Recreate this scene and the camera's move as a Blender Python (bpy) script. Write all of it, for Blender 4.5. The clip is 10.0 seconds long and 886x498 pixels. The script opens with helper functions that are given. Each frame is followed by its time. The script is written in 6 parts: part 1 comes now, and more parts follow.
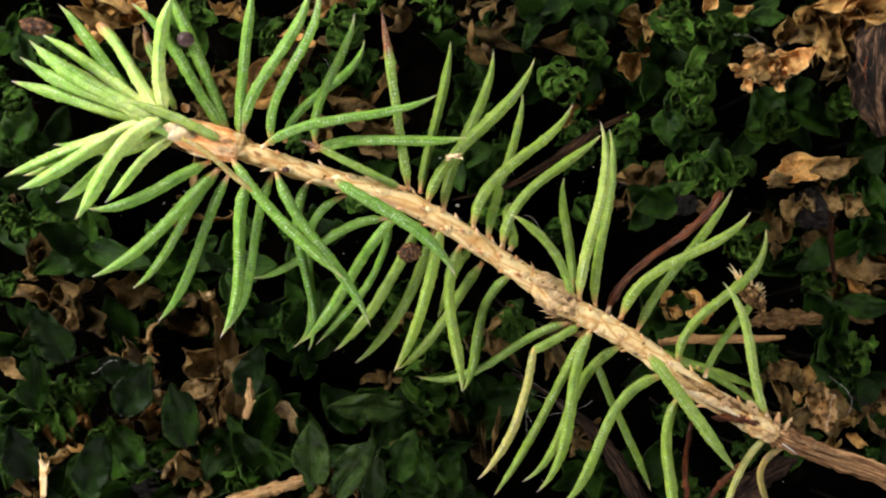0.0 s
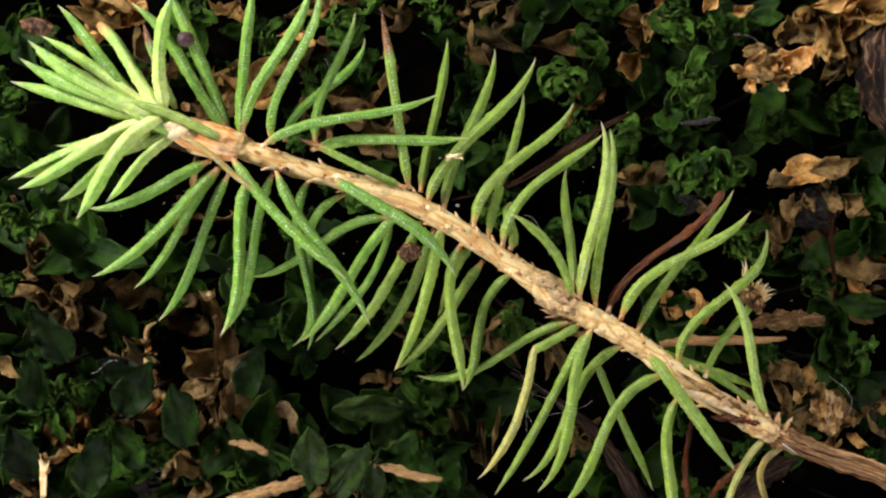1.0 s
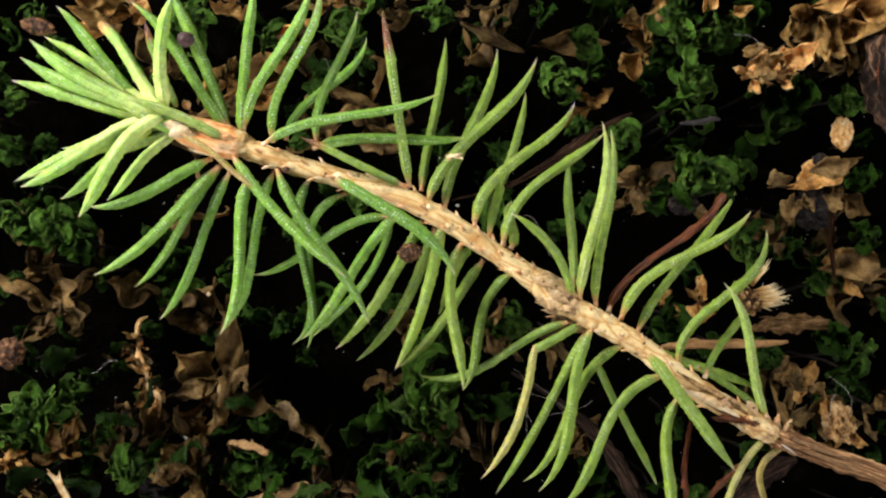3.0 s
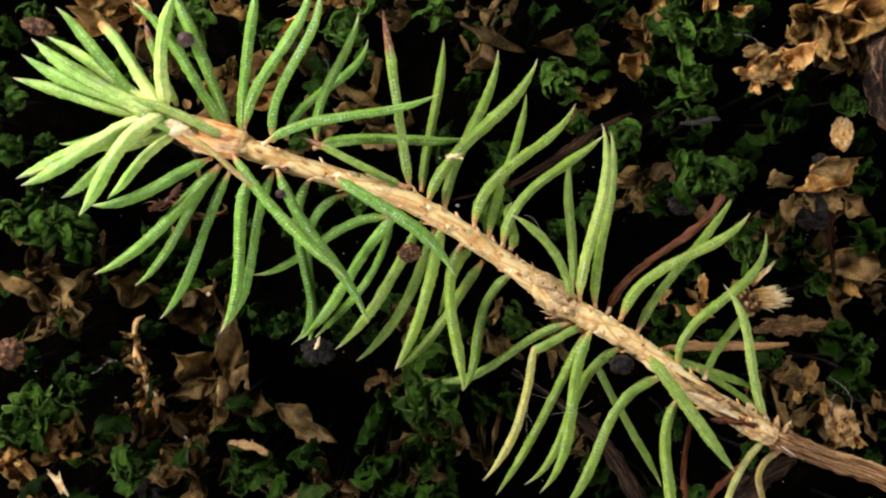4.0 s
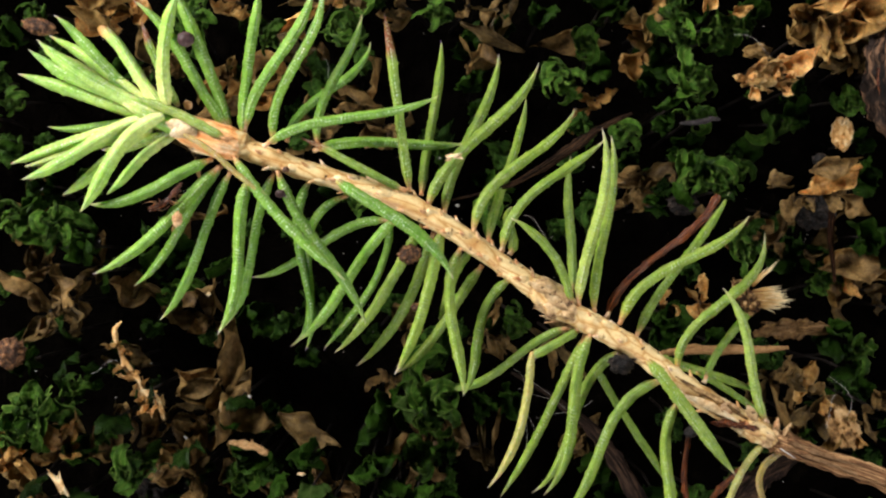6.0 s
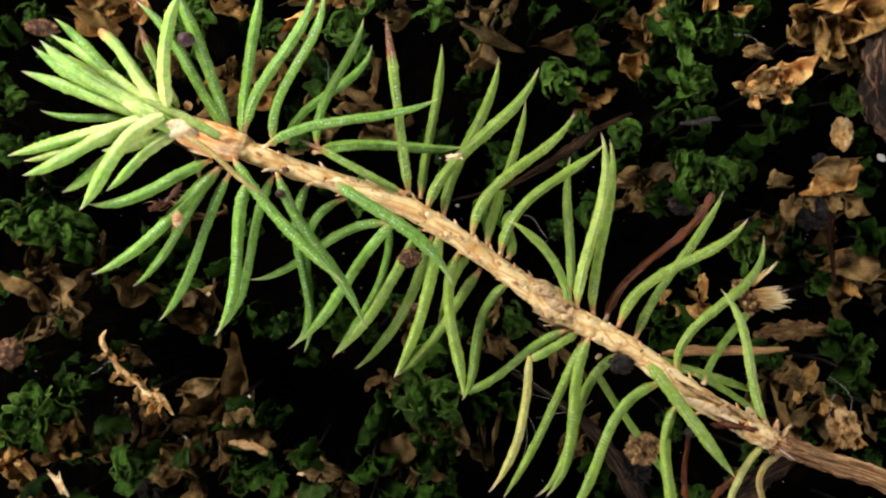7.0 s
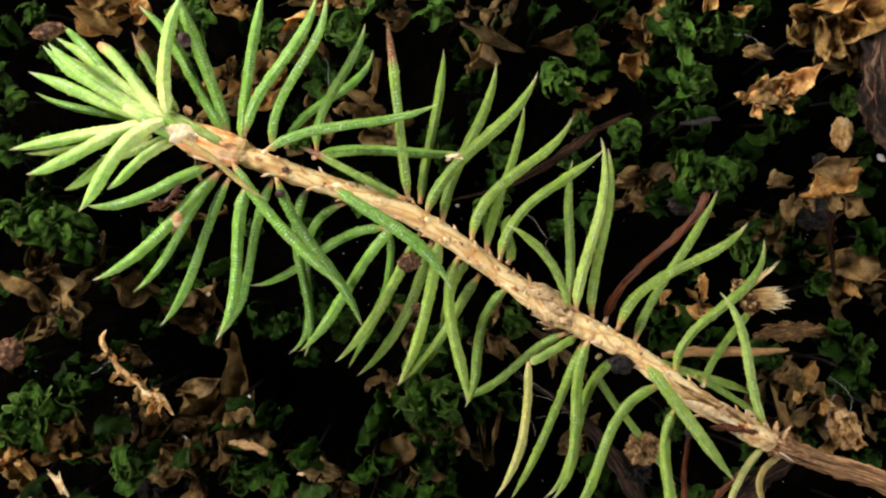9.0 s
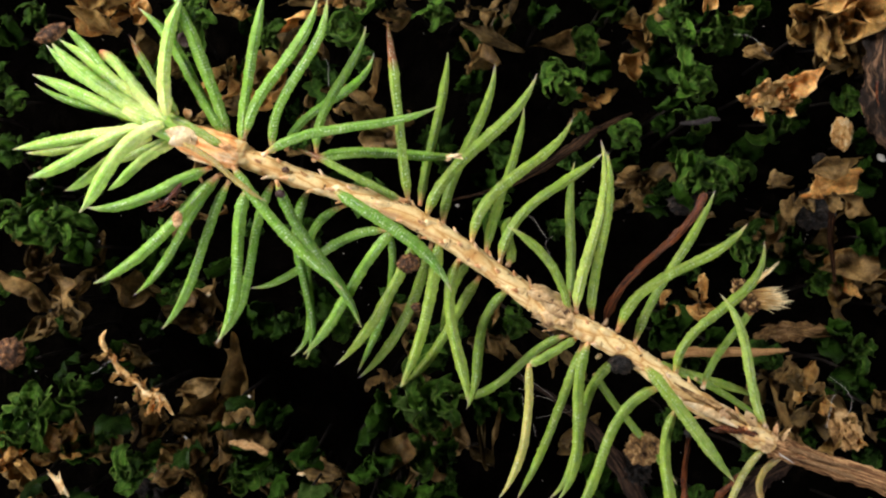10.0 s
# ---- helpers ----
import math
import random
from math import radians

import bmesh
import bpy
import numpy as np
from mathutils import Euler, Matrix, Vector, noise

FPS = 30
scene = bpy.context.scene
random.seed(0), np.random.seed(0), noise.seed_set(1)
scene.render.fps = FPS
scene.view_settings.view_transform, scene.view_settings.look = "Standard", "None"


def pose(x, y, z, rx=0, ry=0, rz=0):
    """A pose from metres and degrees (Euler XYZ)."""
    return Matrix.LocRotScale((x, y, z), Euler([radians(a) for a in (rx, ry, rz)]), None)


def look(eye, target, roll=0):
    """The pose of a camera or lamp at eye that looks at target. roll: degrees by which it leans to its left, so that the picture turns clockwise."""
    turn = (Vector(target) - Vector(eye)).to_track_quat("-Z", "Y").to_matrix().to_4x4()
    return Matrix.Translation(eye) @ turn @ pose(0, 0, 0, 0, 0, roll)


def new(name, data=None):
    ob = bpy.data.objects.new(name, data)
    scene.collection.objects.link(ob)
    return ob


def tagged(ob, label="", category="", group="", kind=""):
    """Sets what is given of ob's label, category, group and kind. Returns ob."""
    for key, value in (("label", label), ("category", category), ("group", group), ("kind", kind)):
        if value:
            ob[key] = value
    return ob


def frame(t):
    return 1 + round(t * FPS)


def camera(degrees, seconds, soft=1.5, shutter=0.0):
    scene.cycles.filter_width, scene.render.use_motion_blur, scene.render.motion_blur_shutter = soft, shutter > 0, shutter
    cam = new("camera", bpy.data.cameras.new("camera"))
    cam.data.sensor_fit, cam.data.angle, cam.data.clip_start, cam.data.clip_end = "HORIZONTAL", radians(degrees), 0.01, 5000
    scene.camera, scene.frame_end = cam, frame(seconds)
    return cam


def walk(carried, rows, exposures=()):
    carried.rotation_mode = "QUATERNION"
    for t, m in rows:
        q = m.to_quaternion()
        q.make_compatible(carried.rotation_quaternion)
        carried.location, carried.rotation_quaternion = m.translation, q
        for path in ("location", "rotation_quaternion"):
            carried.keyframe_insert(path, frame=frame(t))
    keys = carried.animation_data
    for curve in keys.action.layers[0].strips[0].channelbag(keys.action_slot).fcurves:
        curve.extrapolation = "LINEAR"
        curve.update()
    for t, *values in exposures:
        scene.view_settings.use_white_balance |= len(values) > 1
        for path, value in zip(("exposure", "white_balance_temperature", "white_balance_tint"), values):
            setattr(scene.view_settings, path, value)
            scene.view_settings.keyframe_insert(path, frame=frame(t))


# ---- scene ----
MM = 0.001

# ---- camera: it stands still over the twig, looking straight down ----
cam = camera(30, 10.0, soft=2.2)
walk(cam, [(0, pose(0, 0, 0.2029)), (10, pose(0, 0, 0.2029))])

# ---- light: three soft lamps low round the camera, dim room ----
world = bpy.data.worlds.new("room")
world.use_nodes = True
world.node_tree.nodes["Background"].inputs["Color"].default_value = (0.9, 0.95, 1.0, 1)
world.node_tree.nodes["Background"].inputs["Strength"].default_value = 0.025
scene.world = world


def softbox(eye, target, size, watts, colour):
    data = bpy.data.lights.new("softbox", "AREA")
    data.shape, data.size, data.energy, data.color = "DISK", size, watts, colour
    ob = new("softbox", data)
    ob.matrix_world = look(eye, target)
    return ob


softbox((-0.215, 0.165, 0.155), (0, 0, 0.02), 0.14, 2.3, (1.0, 0.97, 0.97))
softbox((0.27, 0.04, 0.145), (0, 0, 0.02), 0.12, 0.68, (1.0, 0.97, 0.98))
softbox((-0.11, -0.25, 0.14), (0, 0, 0.02), 0.12, 0.70, (1.0, 0.97, 0.98))
scene.view_settings.exposure = 0.0


# ---- materials ----
def material(name, rough=0.6, spec=0.4):
    m = bpy.data.materials.new(name)
    m.use_nodes = True
    nodes, links = m.node_tree.nodes, m.node_tree.links
    b = nodes["Principled BSDF"]
    b.inputs["Roughness"].default_value = rough
    b.inputs["Specular IOR Level"].default_value = spec
    return m, nodes, links, b


def ramp(nodes, stops):
    r = nodes.new("ShaderNodeValToRGB")
    e = r.color_ramp.elements
    while len(e) < len(stops):
        e.new(0.5)
    for el, (p, c) in zip(e, stops):
        el.position, el.color = p, (*c, 1)
    return r


def noise_node(nodes, links, coord, scale, detail=4.0, rough=0.6):
    n = nodes.new("ShaderNodeTexNoise")
    n.inputs["Scale"].default_value, n.inputs["Detail"].default_value, n.inputs["Roughness"].default_value = scale, detail, rough
    links.new(coord, n.inputs["Vector"])
    return n


def mixed(nodes, links, mode, fac, a, b):
    n = nodes.new("ShaderNodeMix")
    n.data_type, n.blend_type = "RGBA", mode
    for sock, value in ((n.inputs[0], fac), (n.inputs[6], a), (n.inputs[7], b)):
        if isinstance(value, (int, float)):
            sock.default_value = value
        elif isinstance(value, tuple):
            sock.default_value = (*value, 1)
        else:
            links.new(value, sock)
    return n.outputs[2]


def maths(nodes, links, op, a, b=None, clamp=False):
    n = nodes.new("ShaderNodeMath")
    n.operation, n.use_clamp = op, clamp
    for sock, value in ((n.inputs[0], a), (n.inputs[1], b)):
        if value is None:
            continue
        if isinstance(value, (int, float)):
            sock.default_value = value
        else:
            links.new(value, sock)
    return n.outputs[0]


def bump(nodes, links, b, height, strength, dist):
    n = nodes.new("ShaderNodeBump")
    n.inputs["Strength"].default_value, n.inputs["Distance"].default_value = strength, dist
    links.new(height, n.inputs["Height"])
    links.new(n.outputs[0], b.inputs["Normal"])


def vary(nodes, links, colour, low, high):
    info = nodes.new("ShaderNodeObjectInfo")
    r = ramp(nodes, [(0.0, low), (1.0, high)])
    links.new(info.outputs["Random"], r.inputs[0])
    return mixed(nodes, links, "MULTIPLY", 1.0, colour, r.outputs[0])


def needle_material(name, base, body, tip, reach=0.055, end=(0.70, 0.64, 0.46), tipped=0.86, waxy=0.88):
    m, nodes, links, b = material(name, 0.46, 0.34)
    uv = nodes.new("ShaderNodeUVMap")
    sep = nodes.new("ShaderNodeSeparateXYZ")
    links.new(uv.outputs[0], sep.inputs[0])
    u, v = sep.outputs[0], sep.outputs[1]
    coord = nodes.new("ShaderNodeTexCoord").outputs["Object"]
    wob = noise_node(nodes, links, coord, 260, 3)
    uw = maths(nodes, links, "ADD", u, maths(nodes, links, "MULTIPLY", maths(nodes, links, "SUBTRACT", wob.outputs[0], 0.5), 0.09))
    mid = tuple(0.6 * x + 0.4 * y for x, y in zip(base, body))
    along = ramp(nodes, [(0.0, base), (reach * 0.4, mid), (reach, body), (tipped, body), (min(0.95, tipped + 0.07), tip), (1.0, end)])
    links.new(uw, along.inputs[0])
    mott = noise_node(nodes, links, coord, 900, 5)
    mr = ramp(nodes, [(0.3, (0.58, 0.64, 0.52)), (0.7, (1.24, 1.18, 1.15))])
    links.new(mott.outputs[0], mr.inputs[0])
    col = mixed(nodes, links, "MULTIPLY", 1.0, along.outputs[0], mr.outputs[0])
    col = vary(nodes, links, col, (0.82, 0.85, 0.8), (1.15, 1.08, 1.05))
    # four blunt edges with a darker hollow between them, and rows of waxy white dots along each face
    hollow = maths(nodes, links, "LESS_THAN", maths(nodes, links, "ABSOLUTE", maths(nodes, links, "SUBTRACT", v, 0.25)), 0.028)
    col = mixed(nodes, links, "MULTIPLY", maths(nodes, links, "MULTIPLY", hollow, 0.7), col, (0.62, 0.74, 0.5))
    fibre = nodes.new("ShaderNodeCombineXYZ")
    links.new(maths(nodes, links, "MULTIPLY", u, 5.0), fibre.inputs[0])
    links.new(maths(nodes, links, "MULTIPLY", v, 46.0), fibre.inputs[1])
    fibres = noise_node(nodes, links, fibre.outputs[0], 1.0, 3)
    fibre_tone = ramp(nodes, [(0.35, (0.78, 0.84, 0.72)), (0.65, (1.16, 1.10, 1.12))])
    links.new(fibres.outputs[0], fibre_tone.inputs[0])
    col = mixed(nodes, links, "MULTIPLY", 1.0, col, fibre_tone.outputs[0])
    patch = noise_node(nodes, links, coord, 420, 3)
    wax = None
    for place, many, weight in ((0.200, 46.0, 1.0), (0.318, 50.0, 0.6), (0.105, 44.0, 0.45), (0.405, 48.0, 0.3)):
        comb = nodes.new("ShaderNodeCombineXYZ")
        links.new(maths(nodes, links, "MULTIPLY", u, many), comb.inputs[0])
        links.new(maths(nodes, links, "ADD", maths(nodes, links, "MULTIPLY", maths(nodes, links, "SUBTRACT", v, place), 11.0), 0.5), comb.inputs[1])
        comb.inputs[2].default_value = math.floor(place * 100) + 0.5
        cell = nodes.new("ShaderNodeTexVoronoi")
        cell.voronoi_dimensions = "3D"
        cell.inputs["Scale"].default_value, cell.inputs["Randomness"].default_value = 1.0, 0.22
        links.new(comb.outputs[0], cell.inputs["Vector"])
        row = maths(nodes, links, "LESS_THAN", maths(nodes, links, "ABSOLUTE", maths(nodes, links, "SUBTRACT", v, place)), 0.045)
        dots = ramp(nodes, [(0.34, (1, 1, 1)), (0.52, (0, 0, 0))])
        links.new(cell.outputs["Distance"], dots.inputs[0])
        one = maths(nodes, links, "MULTIPLY", maths(nodes, links, "MULTIPLY", row, dots.outputs[0]), weight)
        wax = one if wax is None else maths(nodes, links, "MAXIMUM", wax, one)
    strong = ramp(nodes, [(0.34, (0.25, 0.25, 0.25)), (0.58, (1, 1, 1))])
    links.new(patch.outputs[0], strong.inputs[0])
    wax = maths(nodes, links, "MULTIPLY", wax, strong.outputs[0])
    col = mixed(nodes, links, "MIX", maths(nodes, links, "MULTIPLY", wax, waxy), col, (0.86, 0.93, 0.80))
    specks = maths(nodes, links, "GREATER_THAN", noise_node(nodes, links, coord, 1500, 2).outputs[0], 0.74)
    col = mixed(nodes, links, "MIX", maths(nodes, links, "MULTIPLY", specks, 0.6), col, (0.08, 0.06, 0.03))
    links.new(col, b.inputs["Base Color"])
    b.inputs["Subsurface Weight"].default_value = 0.6
    b.inputs["Subsurface Scale"].default_value = 1.0
    b.inputs["Subsurface Radius"].default_value = (0.4 * MM, 0.7 * MM, 0.12 * MM)
    pores = noise_node(nodes, links, coord, 4200, 2)
    bump(nodes, links, b, maths(nodes, links, "ADD", maths(nodes, links, "ADD", maths(nodes, links, "MULTIPLY", mott.outputs[0], 0.7), wax), maths(nodes, links, "ADD", maths(nodes, links, "MULTIPLY", pores.outputs[0], 0.5), fibres.outputs[0])), 0.9, 0.12 * MM)
    return m


def grain_material(name, dark, mid, light, scale, rough=0.7, stretch=1.0, spots=None, relief=0.6, deep=0.25, shine=0.18):
    """Bark, chaff, crumbs: three tones by noise at two scales, optional dark spots."""
    m, nodes, links, b = material(name, rough, shine)
    tex = nodes.new("ShaderNodeTexCoord")
    mp = nodes.new("ShaderNodeMapping")
    mp.inputs["Scale"].default_value = (1.0 / stretch, 1, 1)
    links.new(tex.outputs["UV" if stretch != 1.0 else "Object"], mp.inputs[0])
    big = noise_node(nodes, links, mp.outputs[0], scale, 6, 0.65)
    fine = noise_node(nodes, links, tex.outputs["Object"], 2200, 4)
    r = ramp(nodes, [(0.35, dark), (0.5, mid), (0.64, light)])
    links.new(big.outputs[0], r.inputs[0])
    fr = ramp(nodes, [(0.3, (0.7, 0.68, 0.66)), (0.7, (1.15, 1.15, 1.15))])
    links.new(fine.outputs[0], fr.inputs[0])
    col = mixed(nodes, links, "MULTIPLY", 1.0, r.outputs[0], fr.outputs[0])
    if spots:
        sp = noise_node(nodes, links, tex.outputs["Object"], spots, 3)
        k = ramp(nodes, [(0.62, (0, 0, 0)), (0.66, (1, 1, 1))])
        links.new(sp.outputs[0], k.inputs[0])
        col = mixed(nodes, links, "MIX", k.outputs[0], col, (0.07, 0.035, 0.015))
    col = vary(nodes, links, col, (0.85, 0.83, 0.8), (1.12, 1.1, 1.08))
    links.new(col, b.inputs["Base Color"])
    bump(nodes, links, b, maths(nodes, links, "ADD", big.outputs[0], maths(nodes, links, "MULTIPLY", fine.outputs[0], 0.5)), relief, deep * MM)
    return m


def leaf_material(name, low, high, vein, rough, through_light, relief=0.7, ribbed=0.55, shine=0.07, rim=0.25):
    m, nodes, links, b = material(name, rough, shine)
    tex = nodes.new("ShaderNodeTexCoord")
    sep = nodes.new("ShaderNodeSeparateXYZ")
    links.new(tex.outputs["UV"], sep.inputs[0])
    n = noise_node(nodes, links, tex.outputs["Object"], 420, 5)
    r = ramp(nodes, [(0.38, low), (0.62, high)])
    links.new(n.outputs[0], r.inputs[0])
    rib = maths(nodes, links, "LESS_THAN", maths(nodes, links, "ABSOLUTE", maths(nodes, links, "SUBTRACT", sep.outputs[1], 0.5)), 0.035)
    col = mixed(nodes, links, "MIX", maths(nodes, links, "MULTIPLY", rib, ribbed), r.outputs[0], vein)
    edge = maths(nodes, links, "GREATER_THAN", maths(nodes, links, "ABSOLUTE", maths(nodes, links, "SUBTRACT", sep.outputs[1], 0.5)), 0.45)
    col = mixed(nodes, links, "MIX", maths(nodes, links, "MULTIPLY", edge, rim), col, vein)
    fine = noise_node(nodes, links, tex.outputs["Object"], 3000, 3)
    fr = ramp(nodes, [(0.3, (0.60, 0.62, 0.58)), (0.7, (1.22, 1.18, 1.14))])
    mid = noise_node(nodes, links, tex.outputs["Object"], 1100, 4, 0.65)
    stain = ramp(nodes, [(0.32, (0.62, 0.55, 0.48)), (0.5, (1.0, 1.0, 1.0)), (0.7, (1.14, 1.14, 1.14))])
    links.new(mid.outputs[0], stain.inputs[0])
    col = mixed(nodes, links, "MULTIPLY", 1.0, col, stain.outputs[0])
    links.new(fine.outputs[0], fr.inputs[0])
    col = mixed(nodes, links, "MULTIPLY", 1.0, col, fr.outputs[0])
    col = vary(nodes, links, col, (0.45, 0.47, 0.45), (1.35, 1.3, 1.25))
    links.new(col, b.inputs["Base Color"])
    tr = nodes.new("ShaderNodeBsdfTranslucent")
    warm = nodes.new("ShaderNodeGamma")
    warm.inputs["Gamma"].default_value = 1.25
    links.new(col, warm.inputs["Color"])
    links.new(warm.outputs[0], tr.inputs["Color"])
    mix = nodes.new("ShaderNodeMixShader")
    mix.inputs[0].default_value = through_light
    links.new(b.outputs[0], mix.inputs[1])
    links.new(tr.outputs[0], mix.inputs[2])
    links.new(mix.outputs[0], nodes["Material Output"].inputs["Surface"])
    # fine ribs along the blade
    mp = nodes.new("ShaderNodeMapping")
    mp.inputs["Scale"].default_value = (3, 26, 1)
    links.new(tex.outputs["UV"], mp.inputs[0])
    ribs = noise_node(nodes, links, mp.outputs[0], 1.0, 3)
    bump(nodes, links, b, maths(nodes, links, "ADD", maths(nodes, links, "ADD", n.outputs[0], ribs.outputs[0]), maths(nodes, links, "MULTIPLY", fine.outputs[0], 0.3)), relief, 0.25 * MM)
    return m


ORANGE = (0.60, 0.36, 0.15)
GREEN = needle_material("needle_green", ORANGE, (0.172, 0.345, 0.045), (0.28, 0.43, 0.11))
BRIGHT = needle_material("needle_young", (0.70, 0.80, 0.32), (0.34, 0.575, 0.116), (0.38, 0.59, 0.18), 0.6)
OLIVE = needle_material("needle_olive", ORANGE, (0.205, 0.312, 0.043), (0.28, 0.36, 0.09), waxy=0.6)
PALE = needle_material("needle_pale", ORANGE, (0.32, 0.43, 0.10), (0.40, 0.48, 0.15))
YELLOW = needle_material("needle_yellow", ORANGE, (0.40, 0.38, 0.13), (0.46, 0.40, 0.18))
REDTIP = needle_material("needle_red_tip", ORANGE, (0.26, 0.385, 0.06), (0.30, 0.09, 0.03), end=(0.10, 0.025, 0.012), tipped=0.72)
BROKEN = needle_material("needle_broken", (0.70, 0.80, 0.32), (0.34, 0.56, 0.118), (0.60, 0.42, 0.16), 0.6, (0.42, 0.16, 0.05), 0.84)
TAN = needle_material("needle_tan", ORANGE, (0.55, 0.38, 0.15), (0.5, 0.36, 0.18))
RUST = grain_material("rust_brown", (0.005, 0.0015, 0.001), (0.045, 0.009, 0.003), (0.42, 0.13, 0.03), 26, 0.28, stretch=5.0, relief=1.0, shine=0.3)
BARK = grain_material("young_bark", (0.36, 0.17, 0.06), (0.56, 0.35, 0.15), (0.72, 0.52, 0.28), 420, 0.6, spots=1100)


def stem_material():
    m, nodes, links, b = material("young_bark", 0.5, 0.35)
    tex = nodes.new("ShaderNodeTexCoord")
    mp = nodes.new("ShaderNodeMapping")
    mp.inputs["Scale"].default_value = (13, 7, 1)
    mp.inputs["Rotation"].default_value = (0, 0, 0.35)
    warp = noise_node(nodes, links, tex.outputs["Object"], 600, 4)
    links.new(mixed(nodes, links, "ADD", 0.035, tex.outputs["UV"], warp.outputs[1]), mp.inputs[0])
    cell = nodes.new("ShaderNodeTexVoronoi")
    cell.feature = "DISTANCE_TO_EDGE"
    cell.inputs["Scale"].default_value = 1.0
    links.new(mp.outputs[0], cell.inputs["Vector"])
    cush = ramp(nodes, [(0.0, (0.40, 0.215, 0.07)), (0.05, (0.52, 0.35, 0.14)), (0.17, (0.635, 0.50, 0.25))])
    links.new(cell.outputs["Distance"], cush.inputs[0])
    big = noise_node(nodes, links, tex.outputs["Object"], 230, 4)
    tone = ramp(nodes, [(0.3, (0.86, 0.74, 0.62)), (0.46, (1.0, 0.98, 0.95)), (0.68, (1.12, 1.15, 1.2))])
    links.new(big.outputs[0], tone.inputs[0])
    col = mixed(nodes, links, "MULTIPLY", 1.0, cush.outputs[0], tone.outputs[0])
    sm = nodes.new("ShaderNodeMapping")
    sm.inputs["Scale"].default_value = (9, 34, 1)
    links.new(tex.outputs["UV"], sm.inputs[0])
    streak = noise_node(nodes, links, sm.outputs[0], 1.0, 4, 0.65)
    st = ramp(nodes, [(0.33, (0.94, 0.89, 0.82)), (0.5, (1.0, 0.98, 0.95)), (0.66, (1.04, 1.05, 1.06))])
    links.new(streak.outputs[0], st.inputs[0])
    col = mixed(nodes, links, "MULTIPLY", 1.0, col, st.outputs[0])
    fine = noise_node(nodes, links, tex.outputs["Object"], 1900, 5, 0.7)
    fr = ramp(nodes, [(0.34, (0.88, 0.80, 0.70)), (0.55, (1.04, 1.04, 1.04))])
    links.new(fine.outputs[0], fr.inputs[0])
    col = mixed(nodes, links, "MULTIPLY", 1.0, col, fr.outputs[0])
    sp = noise_node(nodes, links, tex.outputs["Object"], 1000, 3)
    k = ramp(nodes, [(0.64, (0, 0, 0)), (0.68, (1, 1, 1))])
    links.new(sp.outputs[0], k.inputs[0])
    col = mixed(nodes, links, "MIX", k.outputs[0], col, (0.06, 0.03, 0.012))
    links.new(col, b.inputs["Base Color"])
    h = maths(nodes, links, "ADD", maths(nodes, links, "ADD", maths(nodes, links, "MINIMUM", cell.outputs["Distance"], 0.25), maths(nodes, links, "MULTIPLY", streak.outputs[0], 0.07)), maths(nodes, links, "MULTIPLY", fine.outputs[0], 0.15))
    bump(nodes, links, b, h, 0.55, 0.3 * MM)
    return m


def bristle_material():
    """Brown at the foot, straw in the middle, cream at the tip."""
    m, nodes, links, b = material("straw_bristle", 0.5, 0.25)
    tex = nodes.new("ShaderNodeTexCoord")
    sep = nodes.new("ShaderNodeSeparateXYZ")
    links.new(tex.outputs["UV"], sep.inputs[0])
    n = noise_node(nodes, links, tex.outputs["Object"], 700, 3)
    r = ramp(nodes, [(0.05, (0.30, 0.15, 0.05)), (0.45, (0.62, 0.40, 0.15)), (0.8, (0.86, 0.72, 0.44))])
    links.new(maths(nodes, links, "ADD", sep.outputs[0], maths(nodes, links, "MULTIPLY", maths(nodes, links, "SUBTRACT", n.outputs[0], 0.5), 0.5)), r.inputs[0])
    links.new(vary(nodes, links, r.outputs[0], (0.75, 0.72, 0.66), (1.12, 1.1, 1.06)), b.inputs["Base Color"])
    return m


STEMBARK = stem_material()
BRISTLE = bristle_material()
PADBARK = grain_material("cushion_bark", (0.46, 0.30, 0.12), (0.62, 0.48, 0.235), (0.74, 0.62, 0.36), 420, 0.5, spots=1300, relief=0.3, deep=0.15, shine=0.35)
JOINTBARK = grain_material("joint_bark", (0.12, 0.06, 0.028), (0.52, 0.35, 0.17), (0.72, 0.55, 0.32), 750, 0.55, spots=1300, relief=0.9)
OLDBARK = grain_material("old_bark", (0.030, 0.012, 0.004), (0.18, 0.084, 0.033), (0.58, 0.365, 0.175), 45, 0.7, stretch=9.0, relief=0.9)
RESIN = grain_material("resinous_scale", (0.52, 0.15, 0.035), (0.80, 0.42, 0.16), (0.88, 0.68, 0.42), 16, 0.34, stretch=8.0, relief=0.5, shine=0.4)
STRIPBARK = grain_material("strip_bark", (0.05, 0.022, 0.009), (0.24, 0.13, 0.055), (0.52, 0.35, 0.18), 60, 0.6, stretch=9.0, relief=0.9)
SCALE = grain_material("bud_scale", (0.42, 0.16, 0.06), (0.66, 0.38, 0.18), (0.80, 0.62, 0.42), 500, 0.45)
PAPER = grain_material("papery_scale", (0.6, 0.40, 0.20), (0.78, 0.60, 0.35), (0.85, 0.74, 0.52), 700, 0.5)
DARKWOOD = grain_material("dark_wood", (0.003, 0.0015, 0.001), (0.011, 0.005, 0.003), (0.13, 0.055, 0.024), 26, 0.85, stretch=7.0, relief=1.0, deep=0.5, shine=0.04)
ROTWOOD = grain_material("rotten_wood", (0.003, 0.002, 0.001), (0.020, 0.011, 0.008), (0.10, 0.058, 0.036), 22, 0.7, stretch=5.0, relief=1.0, deep=0.5, shine=0.08)
